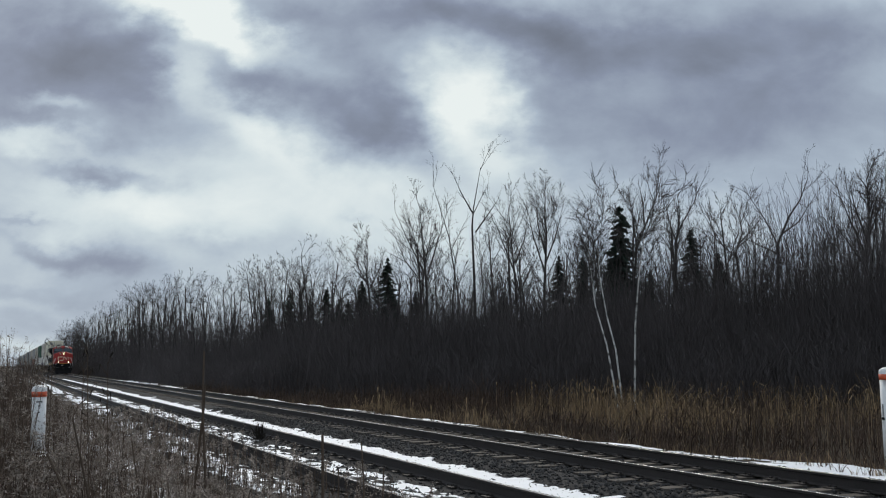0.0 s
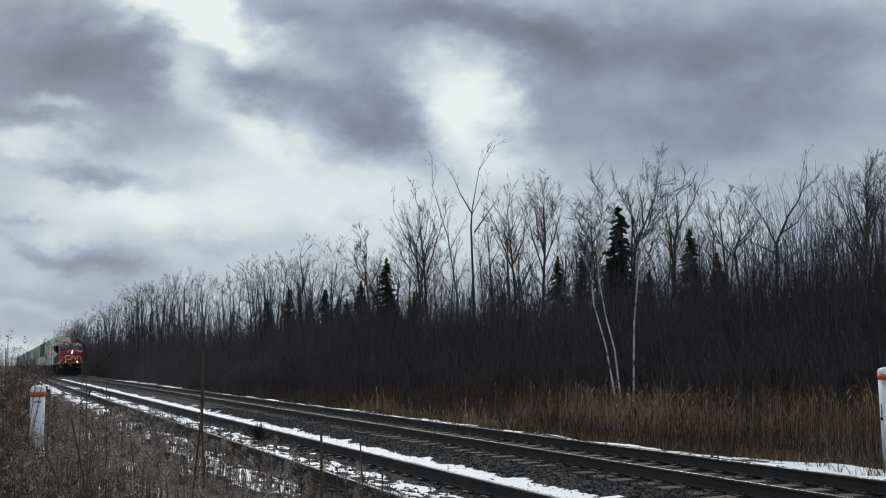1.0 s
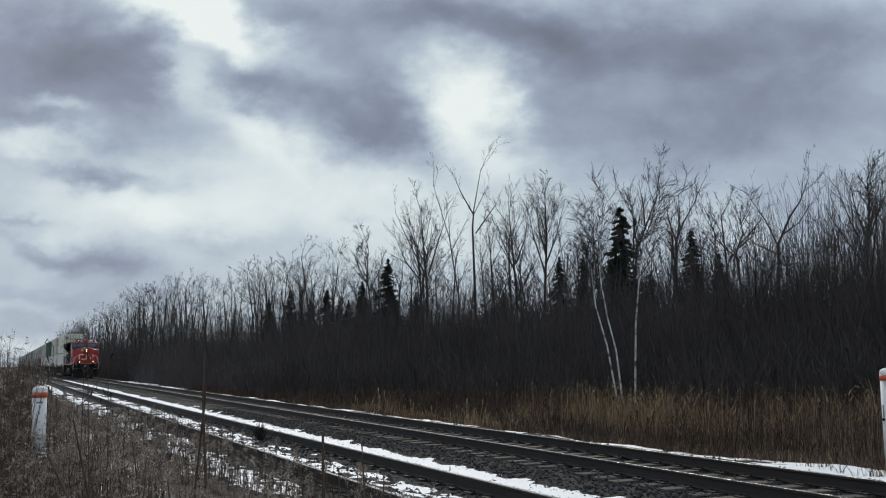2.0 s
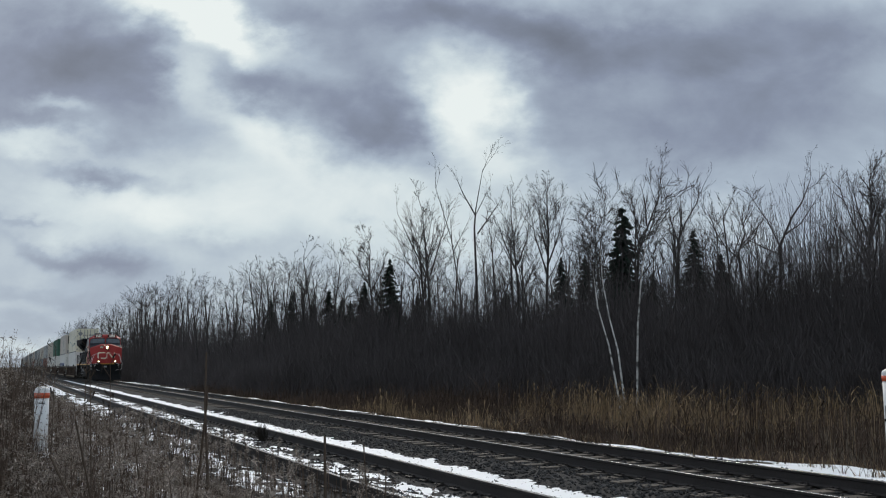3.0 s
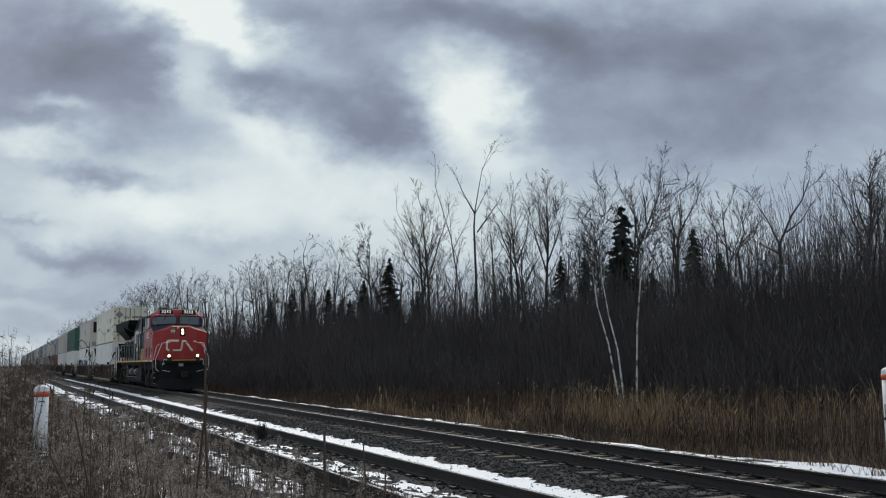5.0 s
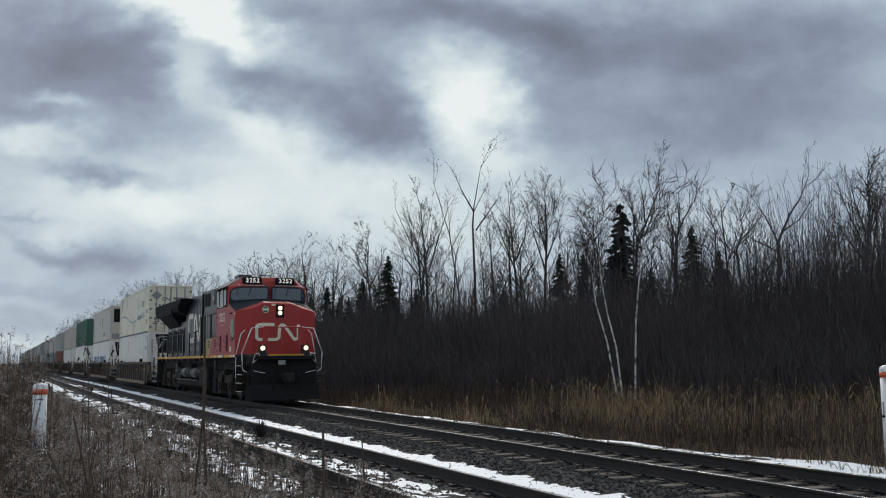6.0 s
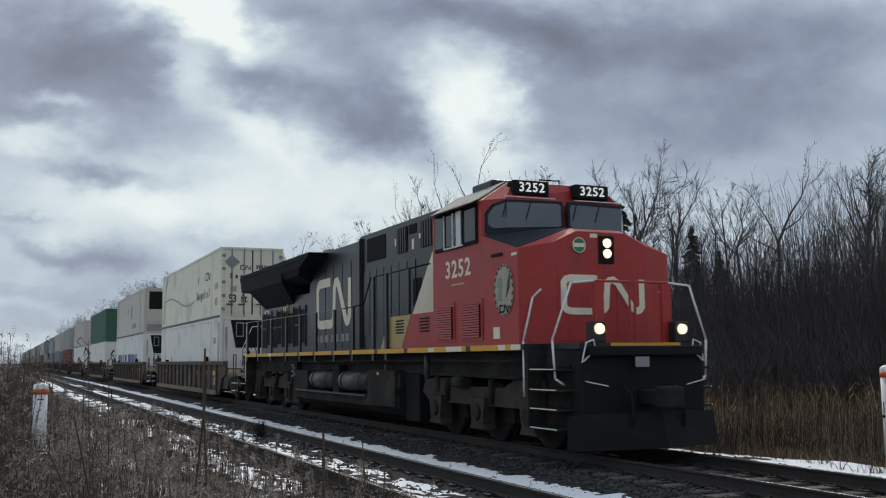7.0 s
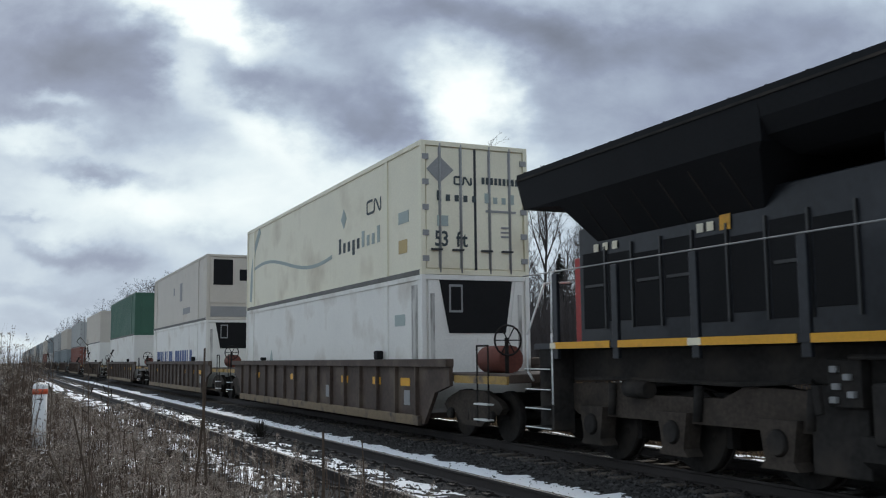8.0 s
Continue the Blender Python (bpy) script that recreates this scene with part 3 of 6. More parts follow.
        for x0, x1 in ((-4.53, -3.85), (-3.40, -2.68)):
            lv = part("louvre_door", box(B(), x0 - 0.10, x1 + 0.08, min(y, y + s * 0.012), max(y, y + s * 0.012), 1.84, 2.60, 0.004), M["red"], cab)
            if s < 0:
                grille(lv, x0, x1, 1.90, 2.50, -1.566, 13, M["red"], M["dark"])
        part("door_hinge", box(B(), -2.20, -1.84, min(y, y + s * 0.03), max(y, y + s * 0.03), 3.28, 3.33), M["dark"], cab)
        part("cab_plate", box(B(), -1.50, -1.32, min(y, y + s * 0.006), max(y, y + s * 0.006), 3.24, 3.29), M["white"], cab)
        part("cab_plate", box(B(), -2.20, -1.96, min(y, y + s * 0.006), max(y, y + s * 0.006), 1.86, 2.06), M["white"], cab)
        # mirrors and doors of the porch
        part("ditch_lamp_box", box(B(), -0.22, -0.04, s * 0.8 - 0.13, s * 0.8 + 0.13, 1.757, 2.09, 0.015), M["black"], loco)
        ditch = part("ditch_light", rod(B(), (-0.045, s * 0.8, 1.97), (0.0, s * 0.8, 1.97), 0.088, 0.082, 16), M["hot_lamp"], loco, "glowing round ditch light")
        part("burner", rod(B(), (-0.002, s * 0.8, 1.97), (0.008, s * 0.8, 1.97), 0.05, 0.03, 12), M["burner"], ditch)
        front = pipe(B(), [(-0.30, s * 1.30, 1.10), (-0.30, s * 1.46, 1.20), (-0.30, s * 1.50, 1.80), (-0.26, s * 1.16, 2.70), (-0.26, s * 0.72, 2.74)], 0.018, 8)
        part("front_handrail", front, M["steel"], loco, "white painted bent handrail")
        part("step_handrail", pipe(B(), [(-1.22, s * 1.5, 0.90), (-1.22, s * 1.5, 1.80), (-1.16, s * 1.34, 2.52), (-1.12, s * 1.2, 2.66)], 0.018, 8), M["steel"], loco, "white painted bent handrail")
        part("gate_rail", pipe(B(), [(-0.26, s * 0.72, 2.74), (-0.26, s * 0.05, 2.74), (-0.26, s * 0.05, 1.76)], 0.022, 6), M["red"], loco)
        part("gate_post", box(B(), -0.30, -0.22, s * 0.66 - 0.09, s * 0.66 + 0.09, 1.757, 2.72, 0.01), M["red"], loco)
        part("uncoupling_lever", pipe(B(), [(0.08, s * 1.15, 1.16), (0.10, s * 0.75, 1.08)], 0.009), M["steel"], loco)
        part("hose_loop", pipe(B(), [(0.02, s * 1.17, 1.45), (0.04, s * 1.10, 1.75), (0.04, s * 0.96, 1.80), (0.04, s * 0.93, 1.64), (0.02, s * 1.15, 1.46)], 0.012), M["steel"], loco)
        for end, mirror in ((0.0, 1), (-22.2, -1)):
            sb = part("step_box", box(B(), min(end - mirror * 0.12, end - mirror * 1.1), max(end - mirror * 0.12, end - mirror * 1.1), s * 1.15 - 0.02, s * 1.15 + 0.02, 0.36, 1.66), M["under"], loco)
            for z in (0.40, 0.70, 1.0, 1.32):
                tread = part("step", box(B(), min(end - mirror * 0.22, end - mirror * 1.0), max(end - mirror * 0.22, end - mirror * 1.0), min(s * 1.17, s * 1.5), max(s * 1.17, s * 1.5), z, z + 0.035), M["under"], sb)
                part("step_edge", box(B(), min(end - mirror * 0.22, end - mirror * 1.0), max(end - mirror * 0.22, end - mirror * 1.0), s * 1.512 - 0.01, s * 1.512 + 0.01, z + 0.018, z + 0.034), M["steel"], sb)
                part("step_riser", box(B(), min(end - mirror * 0.30, end - mirror * 0.92), max(end - mirror * 0.30, end - mirror * 0.92), s * 1.19 - 0.012, s * 1.19 + 0.012, z + 0.05, z + 0.12), M["under"], sb)
            part("step_side", box(B(), min(end - mirror * 1.06, end - mirror * 1.12), max(end - mirror * 1.06, end - mirror * 1.12), min(s * 1.15, s * 1.52), max(s * 1.15, s * 1.52), 0.42, 1.66), M["under"], sb)
        part("rear_handrail", pipe(B(), [(-21.9, s * 1.4, 1.15), (-21.9, s * 1.5, 1.3), (-21.9, s * 1.5, 1.9), (-22.0, s * 1.1, 2.75), (-22.0, s * 0.6, 2.78)], 0.018, 8), M["steel"], loco)
        part("rear_handrail", pipe(B(), [(-21.1, s * 1.52, 0.8), (-21.1, s * 1.52, 1.9), (-21.1, s * 1.5, 2.85)], 0.018, 8), M["steel"], loco)
    # pilot and plough
    part("pilot", box(B(), -0.42, 0.0, -1.17, 1.17, 0.62, 1.655, 0.02), M["dark"], loco)
    part("plough", loft(B(), [[(-0.1, -1.38, 0.62), (0.12, -1.25, 0.66), (0.42, 0, 0.70), (0.12, 1.25, 0.66), (-0.1, 1.38, 0.62)],
                              [(-0.1, -1.40, 0.12), (0.16, -1.28, 0.12), (0.55, 0, 0.14), (0.16, 1.28, 0.12), (-0.1, 1.40, 0.12)]]), M["dark"], loco, "black steel snow plough blade")
    part("anticlimber", box(B(), -0.02, 0.16, -1.05, 1.05, 1.55, 1.70, 0.02), M["dark"], loco)
    part("yellow_bar", box(B(), 0.002, 0.012, -0.62, 0.72, 1.665, 1.75), M["yellow"], loco)
    coupler = part("coupler", box(B(), 0.0, 0.55, -0.13, 0.13, 0.78, 1.02, 0.03), M["under"], loco)
    part("knuckle", box(B(), 0.50, 0.78, -0.20, 0.17, 0.74, 1.08, 0.05), M["under"], coupler)
    part("front_plate", box(B(), 0.162, 0.168, -0.28, -0.02, 1.37, 1.53), M["grey"], loco)
    part("air_hose", pipe(B(), [(0.1, 0.45, 1.1), (0.35, 0.46, 0.95), (0.38, 0.46, 0.6), (0.3, 0.48, 0.35)], 0.028), M["dark"], loco)
    part("air_hose", pipe(B(), [(0.1, -0.5, 1.1), (0.35, -0.5, 0.95), (0.38, -0.5, 0.6), (0.3, -0.52, 0.4)], 0.028), M["dark"], loco)
    part("rear_coupler", box(B(), -22.75, -22.2, -0.13, 0.13, 0.78, 1.02, 0.03), M["under"], loco)
    # hoods
    aux = part("electrical_hood", prism(B(), [(-1.0, 1.757), (1.0, 1.757), (1.0, 4.668), (0.996, 4.672), (-0.996, 4.672), (-1.0, 4.668)], "x", -10.6, -4.782), M["black"], loco, "black hood behind the cab")
    engine = part("engine_hood", prism(B(), [(-0.97, 1.757), (0.97, 1.757), (0.97, 4.581), (0.966, 4.585), (-0.966, 4.585), (-0.97, 4.581)], "x", -15.2, -10.602), M["black"], loco, "black engine hood with tall doors")
    rear = part("rear_hood", box(B(), -21.15, -15.202, -0.95, 0.95, 1.757, 3.55, 0.02), M["black"], loco, "black rear hood below the radiators")
    def rad_ring(z, x0, x1, w):
        return [(x0, -w, z), (x1, -w, z), (x1, w, z), (x0, w, z)]
    rad = part("radiator_wing", loft(B(), [rad_ring(3.30, -20.6, -17.0, 0.955), rad_ring(3.88, -20.9, -16.5, 1.46), rad_ring(3.95, -21.9, -16.4, 1.52), rad_ring(4.46, -22.08, -16.4, 1.55), rad_ring(4.56, -22.08, -16.4, 1.54)]), M["wing"], loco, "black overhanging radiator wing")
    part("wing_front", loft(B(), [rad_ring(3.84, -16.402, -15.0, 0.975), rad_ring(4.02, -16.402, -14.8, 1.44), rad_ring(4.22, -16.402, -14.4, 1.53), rad_ring(4.46, -16.402, -13.5, 1.55), rad_ring(4.56, -16.402, -13.4, 1.54)]), M["wing"], rad)
    for k in range(6):
        for s in (-1, 1):
            part("wing_rib", prism(B(), [(s * 0.97, 3.36), (s * 1.44, 3.89), (s * 1.44, 3.85), (s * 0.97, 3.30)], "x", -20.3 + k * 0.62, -20.27 + k * 0.62), M["under"], rad)
    part("wing_lip", box(B(), -22.06, -14.0, -1.565, -1.545, 4.44, 4.475), M["under"], rad)
    part("fan_hump", box(B(), -19.6, -17.6, -1.2, 1.2, 4.55, 4.66, 0.03), M["wing"], rad)
    for k in range(12):
        part("roof_bolt", rod(B(), (-21.9 + k * 0.62, -1.48, 4.55), (-21.9 + k * 0.62, -1.48, 4.585), 0.03, 0.025, 6), M["under"], rad)
    part("exhaust_stack", box(B(), -13.2, -12.0, -0.5, 0.5, 4.52, 4.74, 0.03), M["black"], engine)
    part("roof_box", box(B(), -14.3, -13.8, -0.85, -0.35, 4.5, 4.72, 0.02), M["grey"], engine)
    part("roof_vent", rod(B(), (-10.75, -0.75, 4.45), (-10.75, -0.75, 4.68), 0.09, 0.09, 10), M["black"], engine)
    for s in (-1, 1):
        y = s * 1.002
        def slab(name, x0, x1, z0, z1, m, th=0.012, yy=None, own=aux, bev=0.004):
            yb = y if yy is None else yy
            return part(name, box(B(), x0, x1, min(yb, yb + s * th), max(yb, yb + s * th), z0, z1, bev), m, own)
        # vents not cut in: near-black plates paint the shade inside them
        for x0, x1 in ((-10.06, -8.77), (-8.02, -7.38), (-6.60, -5.94)):
            slab("vent_shade", x0, x1, 3.95, 4.54, M["dark"])
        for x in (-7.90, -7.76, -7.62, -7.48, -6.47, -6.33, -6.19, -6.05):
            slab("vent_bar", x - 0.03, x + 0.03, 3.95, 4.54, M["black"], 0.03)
        slab("vent_shade", -7.28, -6.84, 4.33, 4.54, M["dark"])
        slab("notice", -7.13, -6.99, 3.97, 4.21, M["white"], 0.006)
        slab("notice", -8.17, -8.07, 4.16, 4.33, M["white"], 0.006)
        slab("notice", -6.72, -6.62, 4.18, 4.28, M["white"], 0.006)
        slab("notice", -5.90, -5.77, 4.14, 4.25, M["white"], 0.006)
        slab("notice", -9.02, -8.97, 3.35, 3.58, M["white"], 0.006)
        slab("notice", -10.14, -9.99, 3.29, 3.53, M["white"], 0.006)
        for x in (-10.50, -10.38):
            part("drain_pipe", pipe(B(), [(x, y + s * 0.03, 1.80), (x, y + s * 0.03, 4.60)], 0.028, 6), M["under"], aux)
        for k in range(7):
            slab("hood_door", -10.30 + k * 0.49, -9.86 + k * 0.49, 2.10, 3.74, M["black"], 0.014)
        # raised dark plates in place of recesses, their shade painted on
        for x0, x1 in ((-7.05, -6.85), (-6.80, -6.62)):
            slab("recess_shade", x0, x1, 2.7, 3.3, M["dark"], 0.018)
        # painted stripe and lower locker
        part("white_stripe", prism(B(), [(-4.785, 3.88), (-5.88, 3.87), (-7.09, 2.50), (-5.87, 2.50), (-4.785, 3.62)], "y", s * 1.018, s * 1.024), M["white"], aux, "broad cream-white diagonal stripe")
        part("red_panel", prism(B(), [(-4.785, 3.618), (-5.868, 2.50), (-4.785, 2.50)], "y", s * 1.018, s * 1.024), M["red"], aux)
        locker = part("walkway_locker", prism(B(), [(-4.784, 1.757), (-8.04, 1.757), (-7.44, 2.47), (-4.784, 2.47)], "y", *sorted((s * 1.0, s * 1.42))), M["red"], loco, "red and tan walkway locker with vents")
        part("tan_panel", prism(B(), [(-6.20, 2.465), (-7.43, 2.465), (-8.01, 1.77), (-6.74, 1.77)], "y", s * 1.421, s * 1.427), M["tan"], locker)
        # slots as thin dark bars, the shade within them put in as colour
        for x0 in (-7.06, -5.72):
            for k in range(5):
                part("slot_shade", box(B(), x0, x0 + 0.48, min(s * 1.428, s * 1.434), max(s * 1.428, s * 1.434), 2.08 + k * 0.065, 2.11 + k * 0.065), M["dark"], locker)
        for k in range(6):
            part("hood_door", box(B(), -15.05 + k * 0.75, -14.38 + k * 0.75, min(s * 0.97, s * 0.982), max(s * 0.97, s * 0.982), 1.85, 4.15, 0.004), M["black"], engine)
        part("white_band_mark", ribbon(B(), band_path(-14.45, -11.35, 2.52, 3.70, 0.13), 0.25, lambda u, v, w: (u if s < 0 else -25.8 - u, s * (0.985 + w), v)), M["white"], engine, "large white folded-band emblem")
        for k, wd in enumerate((0.42, 0.42, 0.42, 0.10, 0.30, 0.32, 0.10, 0.30, 0.30)):
            x = -14.55 + (0, 0.46, 0.92, 1.38, 1.52, 1.86, 2.24, 2.40, 2.76)[k]
            part("small_mark_bar", box(B(), x, x + wd * 0.8, min(s * 0.984, s * 0.99), max(s * 0.984, s * 0.99), 2.02, 2.06 if k in (3, 6) else 2.22), M["grey"], engine)
        for k in range(8):
            part("filter_door", box(B(), -21.02 + k * 0.68, -20.44 + k * 0.68, min(s * 0.951, s * 0.965), max(s * 0.951, s * 0.965), 1.96 + 0.10 * (k % 2), 3.14 - 0.06 * (k % 3), 0.004), M["dark"], rear)
            part("door_frame", box(B(), -20.42 + k * 0.68, -20.385 + k * 0.68, min(s * 0.951, s * 0.985), max(s * 0.951, s * 0.985), 1.95, 3.2), M["grey_steel"], rear)
            if k in (0, 2, 3, 6):
                part("door_bar", box(B(), -20.95 + k * 0.68, -20.45 + k * 0.68, min(s * 0.966, s * 0.978), max(s * 0.966, s * 0.978), 2.60, 2.64), M["grey_steel"], rear)
        for x in (-20.7, -20.45, -20.2, -18.25, -18.05):
            part("small_notice", box(B(), x, x + 0.13, min(s * 0.966, s * 0.97), max(s * 0.966, s * 0.97), 3.14, 3.26), M["white"], rear)
        part("orange_notice", box(B(), -17.8, -17.6, min(s * 0.966, s * 0.97), max(s * 0.966, s * 0.97), 3.12, 3.32), M["yellow"], rear)
        # walkway rails and sill stripe
        part("side_handrail", pipe(B(), [(-22.0, s * 1.5, 2.86), (-10.4, s * 1.5, 2.81)], 0.011, 8), M["grey"], loco, "thin pale walkway handrail")
        part("side_handrail", pipe(B(), [(-10.4, s * 1.5, 2.81), (-8.96, s * 1.5, 2.83), (-8.44, s * 1.5, 3.43), (-5.0, s * 1.5, 3.44)], 0.017, 8), M["dark"], loco, "black walkway handrail")
        posts = (-21.0, -19.4, -17.7, -15.9, -14.4, -12.85, -11.2, -9.75, -8.30, -7.47, -6.16)
        for x in posts:
            part("handrail_post", box(B(), x - 0.07, x + 0.07, min(s * 1.46, s * 1.52), max(s * 1.46, s * 1.52), 2.48 if x > -7 else 1.5, 3.43 if x > -9 else 2.82, 0.01), M["black"], loco)
        ends = (-21.1,) + posts[1:-3] + (-8.0, -6.2, -4.9, -3.2, -1.2)
        for a, b in zip(ends, ends[1:]):
            part("yellow_sill_stripe", box(B(), a + 0.10, b - 0.10, min(s * 1.542, s * 1.552), max(s * 1.542, s * 1.552), 1.655, 1.755), M["yellow"], loco)
        for x0, x1 in ((-5.0, -4.72), (-4.15, -3.45), (-2.0, -1.75), (-1.55, -1.22), (-17.8, -17.55), (-21.1, -20.95)):
            part("white_reflector", box(B(), x0, x1, min(s * 1.553, s * 1.558), max(s * 1.553, s * 1.558), 1.66, 1.75), M["white"], loco)
        # tanks
        part("battery_box", box(B(), -8.95, -7.19, min(s * 0.9, s * 1.42), max(s * 0.9, s * 1.42), 0.46, 1.28, 0.03), M["under"], loco)
        part("battery_box", box(B(), -15.2, -13.95, min(s * 0.9, s * 1.40), max(s * 0.9, s * 1.40), 0.62, 1.24, 0.03), M["under"], loco)
        for x0, x1 in ((-13.65, -11.78), (-11.12, -9.12)):
            tank = B()
            rod(tank, (x0 + 0.12, s * 1.22, 1.0), (x1 - 0.12, s * 1.22, 1.0), 0.25, 0.25, 20)
            rod(tank, (x0, s * 1.22, 1.0), (x0 + 0.12, s * 1.22, 1.0), 0.15, 0.25, 20)
            rod(tank, (x1 - 0.12, s * 1.22, 1.0), (x1, s * 1.22, 1.0), 0.25, 0.15, 20)
            t = part("air_tank", tank, M["grey_steel"], loco, "grey cylindrical air reservoir")
            for x in (x0 + 0.35, x1 - 0.35):
                part("tank_strap", rod(B(), (x - 0.03, s * 1.22, 1.0), (x + 0.03, s * 1.22, 1.0), 0.258, 0.258, 20), M["under"], t)
        part("tank_hanger", box(B(), -11.70, -11.18, min(s * 0.9, s * 1.38), max(s * 0.9, s * 1.38), 0.62, 1.4, 0.02), M["dark"], loco)
        part("box_notice", box(B(), -8.28, -8.15, min(s * 1.421, s * 1.425), max(s * 1.421, s * 1.425), 1.17, 1.24), M["yellow"], loco)
        part("valve_knob", rod(B(), (-7.85, s * 1.36, 1.28), (-7.85, s * 1.36, 1.42), 0.05, 0.035, 8), M["rust"], loco)
        part("hanger_pipe", pipe(B(), [(-5.43, s * 1.4, 1.62), (-5.42, s * 1.4, 1.12)], 0.065, 8), M["grey_steel"], loco)
        part("conduit", pipe(B(), [(-15.5, s * 1.34, 1.50), (-6.0, s * 1.34, 1.50), (-1.6, s * 1.34, 1.48)], 0.03, 6), M["under"], loco)
        for k, (vx, vz) in enumerate(((-15.72, 1.38), (-15.55, 1.30), (-15.70, 1.20), (-15.50, 1.12), (-15.74, 1.06))):
            part("valve_tag", box(B(), vx - 0.045, vx + 0.045, min(s * 1.30, s * 1.36), max(s * 1.30, s * 1.36), vz - 0.04, vz + 0.03, 0.01), M["grey"], loco)
        part("valve_bracket", box(B(), -15.85, -15.40, min(s * 1.16, s * 1.298), max(s * 1.16, s * 1.298), 0.98, 1.48, 0.01), M["under"], loco)
        part("tank_ledge", box(B(), -15.0, -9.0, min(s * 1.2, s * 1.46), max(s * 1.2, s * 1.46), 0.66, 0.70), M["grey_steel"], loco)
        for x in (-6.9, -15.9, -4.9):
            part("sand_pipe", pipe(B(), [(x, s * 1.4, 1.2), (x + 0.05, s * 1.42, 0.9)], 0.05), M["under"], loco)
    part("fuel_tank", prism(B(), [(-1.35, 0.70), (1.35, 0.70), (1.35, 0.45), (1.1, 0.28), (-1.1, 0.28), (-1.35, 0.45)], "x", -15.4, -7.1), M["under"], loco)
    part("end_jacket", box(B(), -21.32, -21.16, -0.93, 0.93, 1.757, 3.1, 0.01), M["red"], loco, "dull red end panel of the rear hood")
    part("cross_bearer", box(B(), -7.08, -6.3, -1.2, 1.2, 0.2, 1.2, 0.02), M["dark"], loco)
    part("cross_bearer", box(B(), -16.2, -15.42, -1.2, 1.2, 0.24, 1.2, 0.02), M["under"], loco)
    wheels = []
    for axles in ((-1.55, -3.45, -5.35), (-16.65, -18.55, -20.45)):
        mid = axles[1]
        truck = part("truck", box(B(), mid - 2.3, mid + 2.3, -0.75, 0.75, 0.75, 1.05, 0.03), M["under"], loco, "three-axle truck with cast side frames")
        for s in (-1, 1):
            y0, y1 = sorted((s * 0.98, s * 1.16))
            side = B()
            prism(side, [(mid - 2.75, 0.85), (mid - 2.6, 1.12), (mid - 1.3, 1.16), (mid - 0.9, 1.0), (mid + 0.9, 1.0), (mid + 1.3, 1.16), (mid + 2.6, 1.12), (mid + 2.75, 0.85), (mid + 2.4, 0.66), (mid - 2.4, 0.66)], "y", y0, y1)
            part("side_frame", side, M["truck"], truck, "cast steel truck side frame")
            for x in axles:
                yb0, yb1 = sorted((s * 1.0, s * 1.26))
                jb = part("axle_box", prism(B(), [(x - 0.30, 0.80), (x + 0.30, 0.80), (x + 0.22, 0.34), (x + 0.30, 0.24), (x - 0.30, 0.24), (x - 0.22, 0.34)], "y", yb0, yb1), M["truck"], truck)
                part("axle_cap", rod(B(), (x, s * 1.26, 0.54), (x, s * 1.31, 0.54), 0.16, 0.13, 14), M["under"], truck)
                part("shock_absorber", rod(B(), (x + 0.45, s * 1.2, 0.7), (x + 0.5, s * 1.2, 1.15), 0.06, 0.06, 8), M["under"], truck)
            for x in axles:
                part("motor_casing", box(B(), x - 0.62, x - 0.12, *sorted((s * 0.1, s * 0.62)), 0.2, 0.95, 0.05), M["under"], truck)
                part("brake_shoe", box(B(), x + 0.56, x + 0.66, *sorted((s * 0.70, s * 0.84)), 0.35, 0.75, 0.01), M["under"], truck)
            part("brake_cylinder", rod(B(), (mid - 1.0, s * 1.22, 1.08), (mid - 0.5, s * 1.22, 1.08), 0.12, 0.12, 12), M["under"], truck)
            part("brake_pipe", pipe(B(), [(mid - 2.4, s * 1.2, 1.2), (mid - 1.2, s * 1.22, 1.22), (mid + 1.3, s * 1.22, 1.18), (mid + 2.4, s * 1.2, 1.24)], 0.03), M["under"], truck)
        for x in axles:
            bm = B()
            rod(bm, (0, -0.98, 0), (0, 0.98, 0), 0.09, 0.09, 10)
            for s in (-1, 1):
                rod(bm, (0, s * 0.69, 0), (0, s * 0.83, 0), 0.54, 0.54, 28)
                rod(bm, (0, s * 0.66, 0), (0, s * 0.69, 0), 0.57, 0.565, 28)
                for k in range(5):
                    a = k * 2 * math.pi / 5
                    rod(bm, (0.33 * math.cos(a), s * 0.83, 0.33 * math.sin(a)), (0.33 * math.cos(a), s * 0.85, 0.33 * math.sin(a)), 0.06, 0.05, 6)
            w = part("wheelset", bm, M["under"], loco, "steel wheelset")
            wheels.append((w, x))
    return loco, wheels


def B_disc(x, y, z, rx, rz, s):
    bm = B()
    prism(bm, [(x + rx * math.cos(k * math.pi / 16), z + rz * math.sin(k * math.pi / 16)) for k in range(32)], "y", y, y + s * 0.005)
    return bm


M["wing"] = mat("wing", (0.009, 0.0095, 0.011), 0.75, var=0.3, big=1.0, spec=0.2)
M["emblem"] = mat("emblem", (0.44, 0.40, 0.30), 0.6, var=0.2, big=5, dirt=(0.40, 0.30, 0.22), dirt_at=0.55)
M["emblem_green"] = mat("emblem_green", (0.26, 0.29, 0.20), 0.6, var=0.2, big=6)
M["grey_steel"] = mat("grey_steel", (0.036, 0.036, 0.036), 0.45, var=0.2, big=2, dirt=(0.1, 0.09, 0.08), dirt_at=0.56)
M["truck"] = mat("truck", (0.062, 0.050, 0.041), 0.85, var=0.45, big=2, fine=18, spec=0.2, dirt=(0.030, 0.026, 0.022), dirt_at=0.5, bump=0.004)
